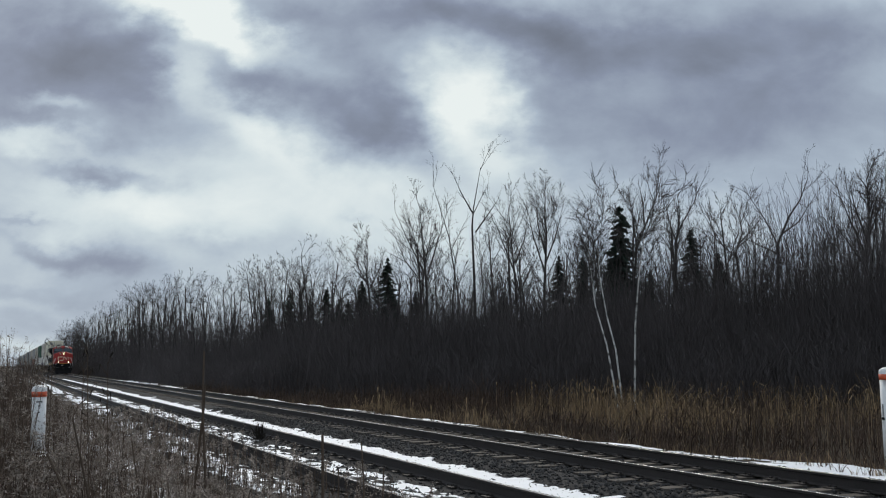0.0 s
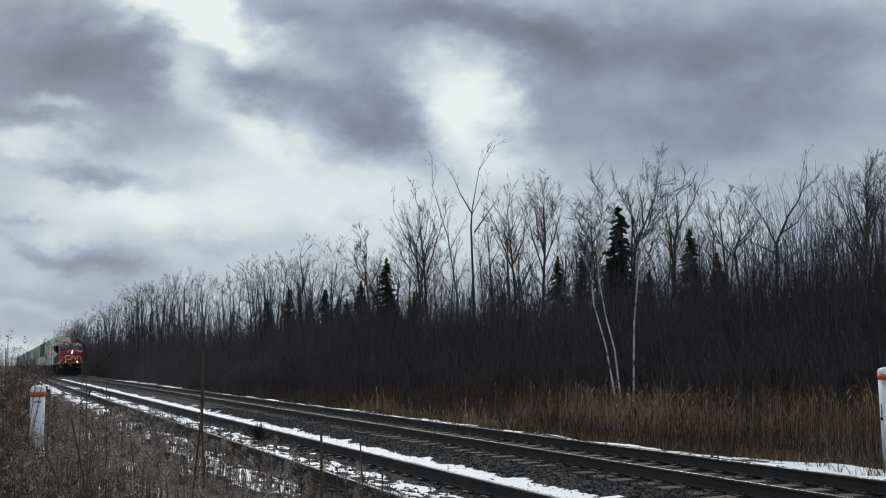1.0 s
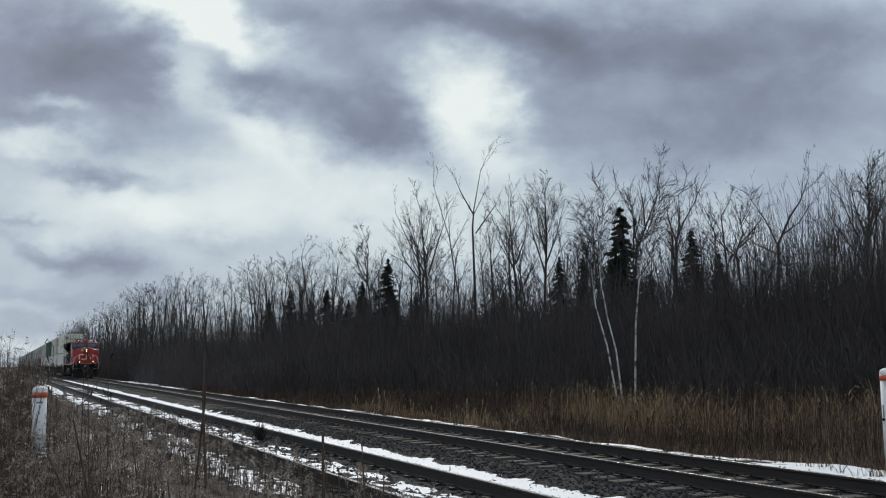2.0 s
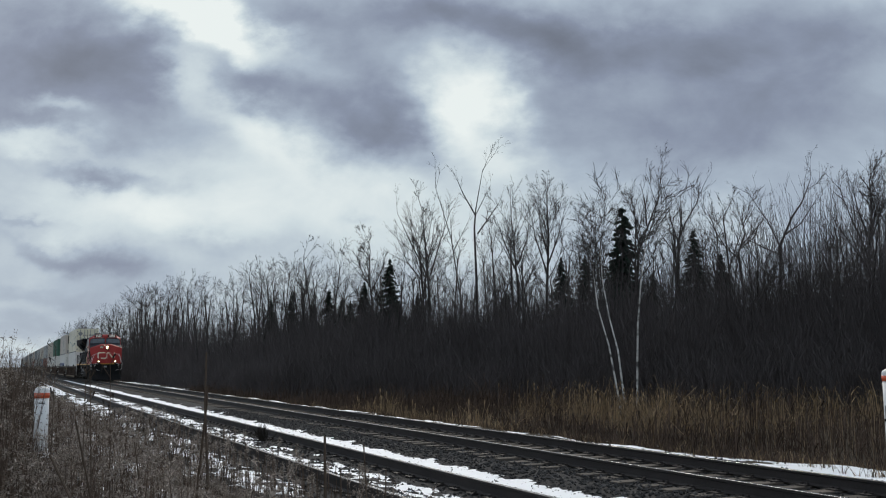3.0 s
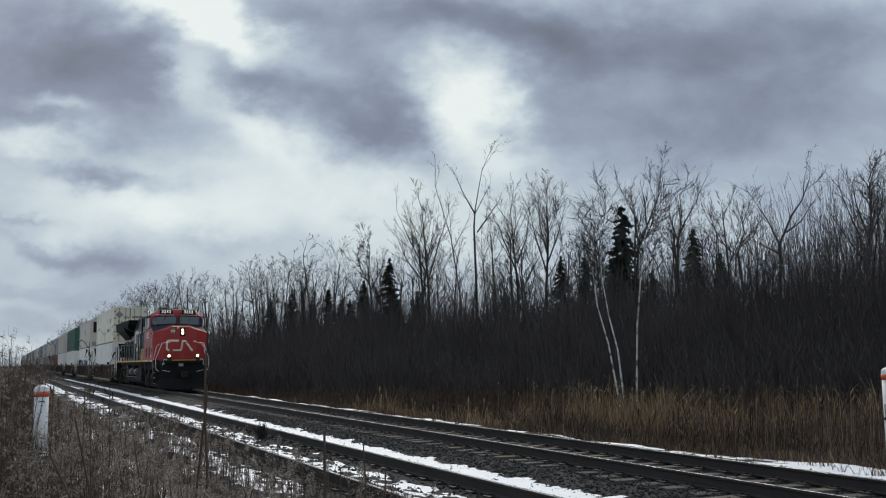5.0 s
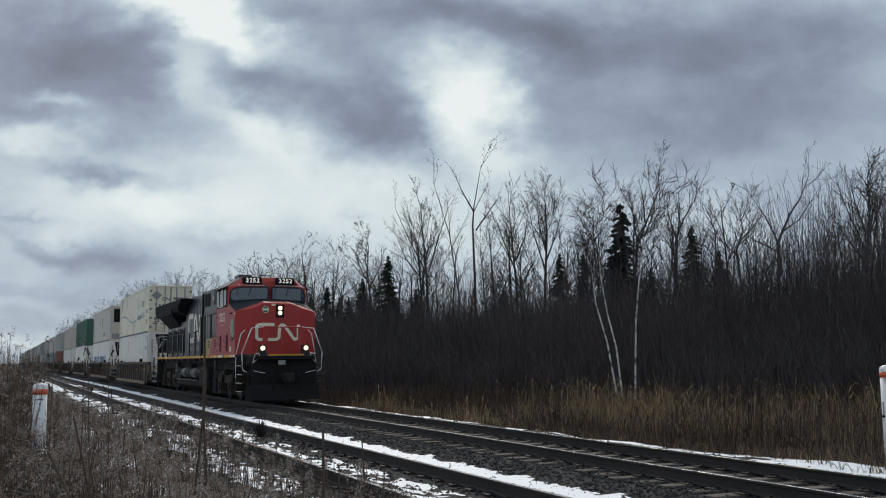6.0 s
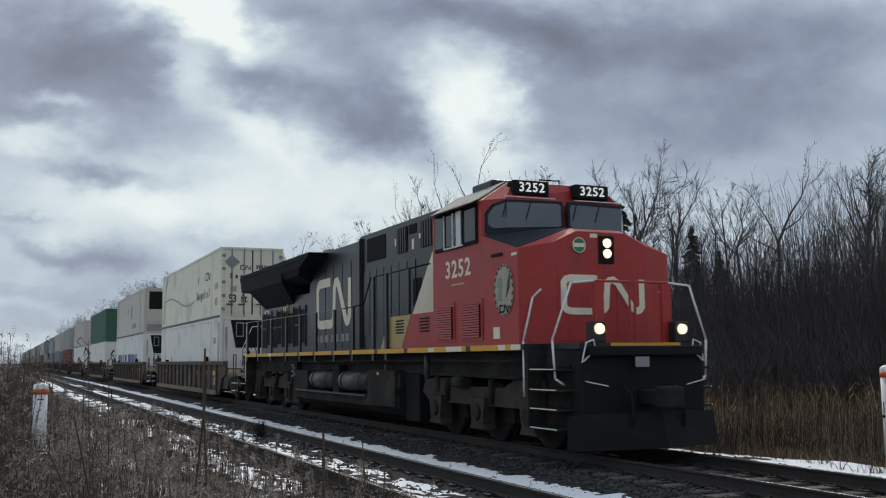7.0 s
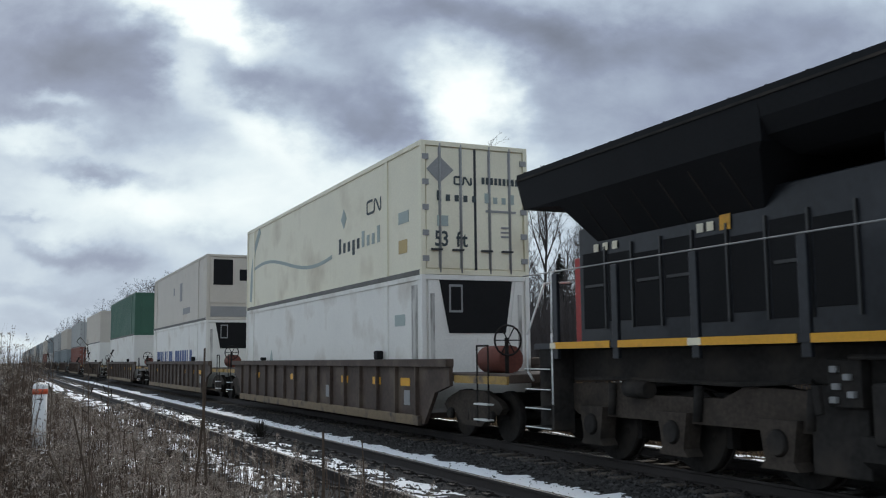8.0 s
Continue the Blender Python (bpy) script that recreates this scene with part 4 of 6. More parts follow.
# bottom rails coloured dark to paint the shadow line between stacked boxes
M["low_rail_shade"] = mat("low_rail_shade", (0.14, 0.135, 0.125), 0.7, var=0.3, big=2)
LONG, WIDE, TALL = 16.15, 1.3, 2.9


def make_container(paint, label, front="door", ribs=0, marks=""):
    """A 53-foot box, its front end at x = 0, running back along -x, its bottom at z = 0."""
    c = thing("container", label, "container", "containers on the train")
    p = BOX_PAINT[paint]
    part("body", box(B(), -LONG + 0.02, -0.06, -WIDE + 0.03, WIDE - 0.03, 0.08, TALL - 0.03), p, c)
    for y in (-WIDE + 0.05, WIDE - 0.05):
        for x in (-0.06, -LONG + 0.06):
            part("corner_post", box(B(), x - 0.06, x + 0.06, y - 0.05, y + 0.05, 0, TALL, 0.008), p, c)
        for z in (0.06, TALL - 0.05):
            part("side_rail", box(B(), -LONG + 0.12, -0.12, y - 0.05, y + 0.05, z - 0.055, z + 0.05, 0.006), p if z > 1 else M["low_rail_shade"], c)
        for x in (-2.1, -LONG + 1.0):
            part("post_cover", box(B(), x - 0.10, x + 0.10, y - 0.052 if y < 0 else y, y if y < 0 else y + 0.052, 0.1, TALL - 0.08, 0.01), p, c)
    for z in (0.06, TALL - 0.05):
        part("end_rail", box(B(), -0.11, -0.005, -WIDE + 0.1, WIDE - 0.1, z - 0.055, z + 0.05, 0.006), p, c)
    if ribs:
        bm = B()
        for y in (-WIDE + 0.03, WIDE - 0.03):
            for k in range(ribs):
                x = -0.5 - k * (LONG - 1.0) / (ribs - 1)
                prism(bm, [(x - 0.09, y), (x - 0.05, y + math.copysign(0.026, y)), (x + 0.05, y + math.copysign(0.026, y)), (x + 0.09, y)], "z", 0.12, TALL - 0.11)
        tagged(part("corrugation", bm, p, c), kind="stuff")
    if front == "door":
        for s in (-1, 1):
            y0, y1 = sorted((s * 0.03, s * 1.17))
            leaf = part("door_leaf", box(B(), -0.06, -0.03, y0, y1, 0.14, TALL - 0.13, 0.006), p, c)
            for k in (0.28, 0.72):
                y = s * (0.03 + 1.14 * k)
                part("lock_rod", rod(B(), (-0.012, y, 0.05), (-0.012, y, TALL - 0.04), 0.02, 0.02, 8), M["grey"], leaf)
                part("lock_handle", box(B(), -0.025, 0.02, y - 0.22, y + 0.05, 0.52, 0.56), M["black"], leaf)
                part("rod_gasket", box(B(), -0.03, -0.026, y - 0.035, y + 0.035, 0.14, TALL - 0.13), M["grey"], leaf)
            for k in range(5):
                part("hinge", box(B(), -0.04, 0.006, min(s * 1.12, s * 1.27), max(s * 1.12, s * 1.27), 0.28 + k * 0.55, 0.40 + k * 0.55), M["grey"], leaf)
        part("door_seal", box(B(), -0.05, -0.028, -0.028, 0.028, 0.12, TALL - 0.12), M["black"], c)
    elif front == "cooler":
        unit = part("cooling_unit", box(B(), -0.06, -0.035, -1.15, 1.15, 0.14, TALL - 0.08, 0.005), p, c)
        part("machine_grille", prism(B(), [(-0.88, TALL - 0.10), (0.88, TALL - 0.10), (0.70, 1.66), (-0.66, 1.66)], "x", -0.034, -0.022), M["dark"], unit, "black refrigeration grille")
        part("control_panel", box(B(), -0.02, -0.008, -0.66, -0.34, 2.1, TALL - 0.2, 0.003), M["grey"], unit)
        part("panel_glass", box(B(), -0.007, -0.003, -0.62, -0.38, 2.15, TALL - 0.25), M["dark"], unit)
        for y in (-0.55, 0.45):
            part("access_door", box(B(), -0.034, -0.02, y - 0.44, y + 0.44, 0.25, 1.56, 0.012), p, unit)
        for s in (-1, 1):
            part("side_fairing", prism(B(), [(s * 1.14, TALL - 0.12), (s * 0.95, TALL - 0.12), (s * 0.78, 1.6), (s * 0.80, 0.3), (s * 1.14, 0.3)], "x", -0.034, -0.012), p, unit)
            part("stain", box(B(), -0.011, -0.009, min(s * 1.0, s * 1.1), max(s * 1.0, s * 1.1), 0.9, 2.5), M["soot"], unit)
    elif front == "half_cooler":
        unit = part("cooling_unit", box(B(), -0.06, -0.03, -1.15, 1.15, 0.75, TALL - 0.15, 0.005), p, c)
        part("machine_grille", box(B(), -0.028, -0.016, -1.0, -0.15, 1.55, TALL - 0.22), M["dark"], unit, "black refrigeration grille")
        part("machine_grille", box(B(), -0.028, -0.016, 0.15, 1.05, 1.75, 2.25), M["dark"], unit)
        part("dark_foot", box(B(), -0.06, -0.03, -1.1, 1.1, 0.15, 0.6), M["grey"], c)
    else:
        for y in (-0.8, 0.0, 0.8):
            part("end_rib", box(B(), -0.06, -0.03, y - 0.06, y + 0.06, 0.14, TALL - 0.13, 0.006), p, c)
    y = -WIDE + 0.026
    if marks == "reefer":
        def bar(x0, x1, z0, z1, m):
            part("mark_bar", box(B(), x0, x1, y - 0.005, y, z0, z1), M[m], c)
        for k, (lo, hi) in enumerate(((0, 0.40), (0, 0.26), (0, 0.26), (-0.12, 0.26), (0, 0.26), (0, 0.40), (0, 0.26), (0, 0.26), (0, 0.40))):      # two painted words as bars
            bar(-5.6 + k * 0.36, -5.42 + k * 0.36, 0.98 + lo, 0.98 + hi, "ink" if k < 5 else "pale_ink")
        part("diamond_mark", prism(B(), [(-5.2, 1.62), (-4.98, 1.88), (-5.2, 2.14), (-5.42, 1.88)], "y", y - 0.005, y), M["pale_ink"], c)
        part("band_mark", ribbon(B(), band_path(-3.45, -2.45, 1.75, 2.05, 0.03), 0.06, lambda u, v, w: (u, y - w, v)), M["ink"], c)
        wave = [(-15.2 + k * 0.6, 1.2 + 0.32 * math.sin(0.75 + k * 0.32)) for k in range(16)]
        part("wave_mark", ribbon(B(), wave, 0.10, lambda u, v, w: (u, y - w, v)), M["pale_ink"], c)
        part("arc_mark", ribbon(B(), [(-15.6, 0.3), (-15.45, 1.3), (-15.1, 2.1), (-14.3, 2.75)], 0.30, lambda u, v, w: (u, y - w, v)), M["pale_ink"], c)
        bar(-1.35, -0.85, 0.55, 0.85, "tan")
        bar(-1.35, -0.75, 1.22, 1.48, "pale_ink")
        e = -0.022
        part("diamond_mark", prism(B(), [(-0.86, 1.98), (-0.52, 2.28), (-0.86, 2.58), (-1.16, 2.28)][:4], "x", e, e + 0.005), M["grey"], c)
        part("band_mark", ribbon(B(), band_path(-0.52, -0.08, 1.98, 2.14, 0.02), 0.04, lambda u, v, w: (e + w, u, v)), M["ink"], c)
        for k, hi in enumerate((0.22, 0.14, 0.14, 0.14, 0.14, 0.22, 0.14, 0.14, 0.22)):
            part("word_bar", box(B(), e, e + 0.005, -0.92 + k * 0.21 + (0.1 if k > 4 else 0), -0.82 + k * 0.21 + (0.1 if k > 4 else 0), 1.60, 1.60 + hi), M["ink" if k < 5 else "pale_ink"], c)
        for k in range(9):
            part("word_bar", box(B(), e, e + 0.005, 0.16 + k * 0.105, 0.23 + k * 0.105, 2.02, 2.17), M["ink"], c)
        part("word_bar", box(B(), e, e + 0.005, 0.25, 1.0, 1.40, 1.45), M["grey"], c)
        for k in range(3):
            part("word_bar", box(B(), e, e + 0.005, 0.62, 0.86, 0.85 + k * 0.1, 0.89 + k * 0.1), M["grey"], c)
        part("grey_mark", box(B(), e, e + 0.005, -0.92, -0.66, 1.05, 1.28), M["pale_ink"], c)
        lettering("letter", "53 ft", 0.46, M["ink"], c, pose(e + 0.003, -0.58, 0.76, 90, 0, 90), 0.003, 0.8, 0.43)
    elif marks == "blue":
        for k, wd in enumerate((0.62, 0.5, 0.55, 0.22, 0.5, 0.22, 0.62, 0.45, 0.30, 0.62, 0.55, 0.5, 0.55, 0.5, 0.22, 0.6)):
            x = -14.6 + k * 0.70
            part("mark_bar", box(B(), x, x + wd, y - 0.005, y, 0.55 if k != 8 else 0.95, 1.65 if k != 8 else 1.15), M["blue_ink"], c)
    elif marks == "plain":
        part("mark_bar", box(B(), -7.2, -6.5, y - 0.005, y, 1.2, 2.1), M["grey"], c)
        part("mark_bar", box(B(), -6.2, -4.2, y - 0.005, y, 0.5, 0.8), M["grey"], c)
        part("mark_bar", box(B(), -9.2, -8.8, y - 0.005, y, 1.6, 2.0), M["grey"], c)
    elif marks == "small":
        part("diamond_mark", prism(B(), [(-12.6, 0.75), (-12.4, 1.1), (-12.6, 1.45), (-12.8, 1.1)], "y", y - 0.005, y), M["pale_ink"], c)
        part("mark_bar", box(B(), -1.6, -1.0, y - 0.005, y, 1.85, 2.1), M["pale_ink"], c)
        part("dirt_streak", box(B(), -0.62, -0.30, y - 0.005, y, 0.5, 2.7), M["soot"], c)
    return c


def make_well_car(front_fittings=True):
    """A well car; x = 0 where the front end of its boxes lies."""
    car = thing("well_car", "rusty brown double-stack well car with ribbed sides", "railway car", "well cars of the train")
    for s in (-1, 1):
        y0, y1 = sorted((s * 1.33, s * 1.38))
        side = part("side_panel", box(B(), -16.4, 0.25, y0, y1, 0.2, 1.36), M["well"], car, "brown ribbed steel side")
        y0, y1 = sorted((s * 1.30, s * 1.48))
        part("top_chord", box(B(), -17.7, 1.55, y0, y1, 1.36, 1.52, 0.015), M["well"], side)
        part("bottom_chord", box(B(), -16.3, 0.15, y0, y1, 0.16, 0.36, 0.015), M["chord"], side)
        for k in range(15):
            x = -0.05 - k * 1.155
            y0, y1 = sorted((s * 1.38, s * 1.46))
            part("rib", box(B(), x - 0.04, x + 0.04, y0, y1, 0.30, 1.36), M["well"], side)
        y0, y1 = sorted((s * 1.381, s * 1.388))
        for x in (-2.5, -4.8, -9.6, -14.0, -0.75):
            part("yellow_patch", box(B(), x - 0.26, x + 0.26, y0, y1, 0.95, 1.12), M["yellow"], side)
        for x in (-0.65, -6.2):
            part("stencil_bar", box(B(), x - 0.16, x + 0.16, y0, y1, 0.55, 0.86), M["grey"], side)
        for x0, x1, zt in ((0.25, 1.5, 0.75), (-17.65, -16.4, 0.75)):
            a, b = (x0, x1) if x0 > 0 else (x1, x0)
            part("end_gusset", prism(B(), [(a, 0.2), (a, 1.358), (b, 1.358), (b, 1.0), (a + (b - a) * 0.45, 0.85)], "y", *sorted((s * 1.30, s * 1.38))), M["well"], side)
    part("well_floor", box(B(), -16.3, 0.15, -1.3, 1.3, 0.30, 0.398), M["well"], car)
    for x, d in ((1.95, 1), (-18.1, -1)):
        part("end_platform", box(B(), min(x - 1.7 * d, x + 1.75 * d), max(x - 1.7 * d, x + 1.75 * d), -1.25, 1.25, 1.08, 1.24, 0.02), M["well"], car)
        part("platform_edge", box(B(), min(x - 0.4 * d, x + 1.75 * d), max(x - 0.4 * d, x + 1.75 * d), -1.30, -1.255, 1.06, 1.20), M["yellow_worn"], car)
        part("draft_gear", box(B(), min(x + 1.75 * d, x + 2.35 * d), max(x + 1.75 * d, x + 2.35 * d), -0.14, 0.14, 0.78, 1.02, 0.03), M["under"], car)
        truck = part("truck", box(B(), x - 0.25, x + 0.25, -1.05, 1.05, 0.55, 0.85, 0.03), M["under"], car, "two-axle truck")
        for s in (-1, 1):
            part("side_frame", prism(B(), [(x - 1.25, 0.62), (x - 1.1, 0.74), (x - 0.5, 0.92), (x + 0.5, 0.92), (x + 1.1, 0.74), (x + 1.25, 0.62), (x + 1.1, 0.5), (x + 0.8, 0.52), (x + 0.4, 0.26), (x - 0.4, 0.26), (x - 0.8, 0.52), (x - 1.1, 0.5)], "y", *sorted((s * 0.98, s * 1.12))), M["truck"], truck)
            for k in (-0.16, 0, 0.16):
                part("spring", rod(B(), (x + k, s * 1.07, 0.36), (x + k, s * 1.07, 0.58), 0.06, 0.06, 8), M["under"], truck)
            for ax in (-0.88, 0.88):
                part("bearing_cap", rod(B(), (x + ax, s * 1.12, 0.46), (x + ax, s * 1.2, 0.46), 0.11, 0.1, 10), M["under"], truck)
        for ax in (-0.88, 0.88):
            bm = B()
            rod(bm, (x + ax, -0.98, 0.46), (x + ax, 0.98, 0.46), 0.08, 0.08, 8)
            for s in (-1, 1):
                rod(bm, (x + ax, s * 0.69, 0.46), (x + ax, s * 0.82, 0.46), 0.46, 0.46, 20)
            part("wheelset", bm, M["under"], truck)
        for s in (-1, 1):
            part("grab_ladder", pipe(B(), [(x + 0.6 * d, s * 1.3, 0.35), (x + 0.6 * d, s * 1.3, 1.75), (x + 1.05 * d, s * 1.3, 1.75), (x + 1.05 * d, s * 1.3, 0.35)], 0.018), M["under"], car)
            for z in (0.4, 0.68):
                part("step", box(B(), min(x + 0.55 * d, x + 1.1 * d), max(x + 0.55 * d, x + 1.1 * d), *sorted((s * 1.22, s * 1.36)), z, z + 0.03), M["steel"], car)
    part("brake_reservoir", rod(B(), (1.55, -0.55, 1.50), (2.5, -0.55, 1.50), 0.26, 0.26, 14), M["rust"], car, "rust-red brake reservoir")
    wheel = B()
    pipe(wheel, [(2.75, -0.75 + 0.28 * math.cos(k * math.pi / 8), 1.85 + 0.28 * math.sin(k * math.pi / 8)) for k in range(17)], 0.02)
    for k in range(3):
        a = k * math.pi / 3
        rod(wheel, (2.75, -0.75 + 0.28 * math.cos(a), 1.85 + 0.28 * math.sin(a)), (2.75, -0.75 - 0.28 * math.cos(a), 1.85 - 0.28 * math.sin(a)), 0.012, n=5)
    part("hand_brake", wheel, M["under"], car, "iron hand-brake wheel")
    part("brake_post", rod(B(), (2.70, -0.75, 1.2), (2.70, -0.75, 1.9), 0.04, 0.04, 8), M["under"], car)
    part("lock_lever", box(B(), -2.4, -2.15, -1.50, -1.34, 1.52, 1.72, 0.03), M["dark"], car)
    part("lock_lever", box(B(), -13.2, -13.0, -1.50, -1.34, 1.52, 1.62, 0.02), M["dark"], car)
    return car


M["chord"] = mat("chord", (0.20, 0.145, 0.085), 0.75, var=0.35, big=2.5, dirt=(0.06, 0.046, 0.038), dirt_at=0.5)
M["yellow_worn"] = mat("yellow_worn", (0.38, 0.24, 0.07), 0.7, var=0.25, big=3, dirt=(0.12, 0.09, 0.07), dirt_at=0.5)
locomotive, loco_wheels = make_locomotive()
first_car = make_well_car()
BOXES = {}


def container(paint, label, front, ribs=0, marks=""):
    key = (paint, label, front, ribs, marks)
    if key in BOXES:
        return copy_thing(BOXES[key], Matrix())
    BOXES[key] = make_container(*key)
    return BOXES[key]


KINDS = {
    "reefer": ("cream", "cream refrigerated container with double doors, stacked on top", "door", 0, "reefer"),
    "low_reefer": ("white", "white refrigerated container with a black machine end, in the well", "cooler", 0, "small"),
    "beige": ("beige", "weathered beige container with a black cooling unit, stacked on top", "half_cooler", 0, "plain"),
    "blue_marked": ("white", "white container with blue painted bars, in the well", "cooler", 0, "blue"),
    "green": ("green", "dark green ribbed container stacked on top", "rib", 26, ""),
    "pale": ("white", "plain white ribbed container riding in a well car", "rib", 26, ""),
    "grey": ("grey", "grey weathered ribbed container on a well car", "door", 26, ""),
    "brown": ("brown", "brown-red ribbed container on a well car", "door", 26, ""),
    "slate": ("slate", "slate grey ribbed container on a well car", "rib", 26, ""),
    "tan": ("beige", "beige ribbed container on a well car", "rib", 26, ""),
}
CONSIST = [(-26.71, "reefer", "low_reefer"), (-50.58, "beige", "blue_marked"), (-76.04, "green", "pale"), (-101.9, "tan", "pale"), (-127.6, "grey", "brown"),
           (-153.2, "tan", "slate"), (-178.8, "grey", "slate"), (-204.4, "slate", "grey"), (-230.0, "tan", "brown"), (-255.6, "grey", "grey"),
           (-281.2, "slate", "slate"), (-306.8, "tan", "grey"), (-332.4, "grey", "slate"), (-358.0, "slate", "brown"), (-383.6, "grey", "slate"),
           (-409.2, "tan", "slate"), (-434.8, "grey", "grey"), (-460.4, "slate", "slate"), (-486.0, "tan", "grey"), (-511.6, "grey", "slate")]
ROLLING = [(locomotive, 0.0, 0.0)]
for number, (offset, upper, lower) in enumerate(CONSIST):
    ROLLING.append((first_car if number == 0 else copy_thing(first_car, Matrix()), offset, 0.0))
    ROLLING.append((container(*KINDS[lower]), offset, 0.40))
    ROLLING.append((container(*KINDS[upper]), offset, 3.302))


def run(t):
    """Where the front of the locomotive stands along the line."""
    u = t - 4
    return -79.1556 + 23.1097 * u - 0.290942 * u * u - 0.0065154 * u ** 3


def motions():
    times = [0.5 * k for k in range(17)]
    for ob, offset, z in ROLLING:
        walk(ob, [(t, pose(run(t) + offset, TRACK_Y, z)) for t in times])
    for wheelset, x in loco_wheels:
        walk(wheelset, [(k / FPS, pose(x, 0, 0.54, 0, math.degrees((run(k / FPS) - run(0)) / 0.54), 0)) for k in range(241)])

# ---- trees, reeds and weeds ----


class Soup:
    """Collects loose triangles and quads."""

    def __init__(self):
        self.v, self.f = [], []

    def tube(self, pts, radii, n=4):
        o = len(self.v)
        for i, (p, r) in enumerate(zip(pts, radii)):
            d = (pts[min(i + 1, len(pts) - 1)] - pts[max(i - 1, 0)]).normalized()
            s = d.cross(Vector((0.3, 0.9, 0.2)) if abs(d.z) > 0.7 else Vector((0, 0, 1))).normalized()
            u = d.cross(s)
            for k in range(n):
                a = 2 * math.pi * k / n
                self.v.append(p + (s * math.cos(a) + u * math.sin(a)) * r)
        for i in range(len(pts) - 1):
            for k in range(n):
                a, b = o + i * n + k, o + i * n + (k + 1) % n
                self.f.append((a, b, b + n, a + n))

    def blade(self, pts, width, side):
        o = len(self.v)
        for i, p in enumerate(pts):
            w = width * (1 - 0.75 * i / (len(pts) - 1))
            self.v += [p - side * w / 2, p + side * w / 2]
        for i in range(len(pts) - 1):
            self.f.append((o + 2 * i, o + 2 * i + 1, o + 2 * i + 3, o + 2 * i + 2))

    def done(self, name, material, parent=None):
        return raw(name, [tuple(p) for p in self.v], self.f, material, parent)


def turned(d, rng, spread):
    """A direction that leaves d by about the spread, in radians."""
    s = d.orthogonal().normalized()
    s.rotate(Matrix.Rotation(rng.uniform(0, 2 * math.pi), 3, d))
    return (d * math.cos(spread) + s * math.sin(spread)).normalized()


def grow_bare_tree(seed, height, fork, spread, trunk_r, material, label, lean=0.0, density=1.0, limbs=11, loose=False, stems=(), twig=0.013):
    """A leafless tree: a tapered trunk that forks, straight rising limbs, branches and fine twigs. stems: the bends of
    the trunk and main limbs of a tree of particular growth, as (side, height)."""
    rng = random.Random(seed)
    wood, twigs = Soup(), Soup()

    def shoot(start, d, length, r, level, path=()):
        if level == 4:
            twigs.blade([start, start + d * length], twig, d.orthogonal().normalized())
            return
        steps = (7, 5, 3, 2)[level]
        pts, rad, p, way = [start], [r], start, d
        if path:
            pts, steps = path, len(path) - 1
            rad = [max(0.008, r * (1 - 0.86 * i / steps)) for i in range(len(path))]
        else:
            for i in range(steps):
                way = turned(way, rng, rng.uniform(0.02, (0.07, 0.13, 0.17, 0.22)[level]))
                way = (way + Vector((0, 0, (0.05, 0.035, 0.02, 0.01)[level]))).normalized()
                p = p + way * (length / steps)
                pts.append(p)
                rad.append(max(0.005, r * (1 - (0.82 if level else 0.76) * (i + 1) / steps)))
        if level == 3:
            twigs.blade(pts, max(twig, min(0.018, rad[0] * 2.0)), way.orthogonal().normalized())
        else:
            (wood if level < 2 else twigs).tube(pts, rad, (6, 5, 3)[level])
        count = int((limbs, 7, 6, 5)[level] * density * rng.uniform(0.85, 1.15))
        for k in range(count):
            t = rng.uniform(fork if level == 0 else 0.2, 1.0) if k else 1.0
            i = min(steps - 1, int(t * steps))
            q = pts[i].lerp(pts[i + 1], t * steps - i if t < 1 else 1.0)
            base = (pts[i + 1] - pts[i]).normalized()
            new_way = turned(base, rng, spread * rng.uniform(0.6, 1.4) * (1.0 if level else 1.15))
            rr = min(rad[i] * rng.uniform(0.38, 0.60), (0.07, 0.03, 0.014, 0.01)[level])
            ln = length * ((0.44, 0.50, 0.52, 0.50)[level]) * rng.uniform(0.5, 1.1) * (1.15 - 0.45 * t if level else 1.2 - 0.6 * t)
            shoot(q, new_way, ln, rr, level + 1)
    if stems:
        for n, stem in enumerate(stems):
            pts = [Vector((u, 0.25 * n * math.sin(2.4 * n) * k / len(stem), 0.925 * z)) for k, (u, z) in enumerate(stem)]
            length = sum((b - a).length for a, b in zip(pts, pts[1:]))
            shoot(pts[0], Vector((0, 0, 1)), length * (0.62 if n == 0 else 0.9), trunk_r if n == 0 else trunk_r * 0.5, 0 if n == 0 else 1, pts)
    else:
        shoot(Vector((0, 0, -0.2)), Vector((lean, 0, 1)).normalized(), height * 0.8, trunk_r, 0)
    top = sorted(p.z for p in twigs.v)[-12]
    if loose:
        wood.f += [tuple(i + len(wood.v) for i in f) for f in twigs.f]
        wood.v += twigs.v
        return wood, top
    tree = thing("bare_tree", label, "tree", "bare trees of the wood")
    wood.done("trunk", material, tree)
    twigs.done("crown", M["bark"], tree)
    return tree, top


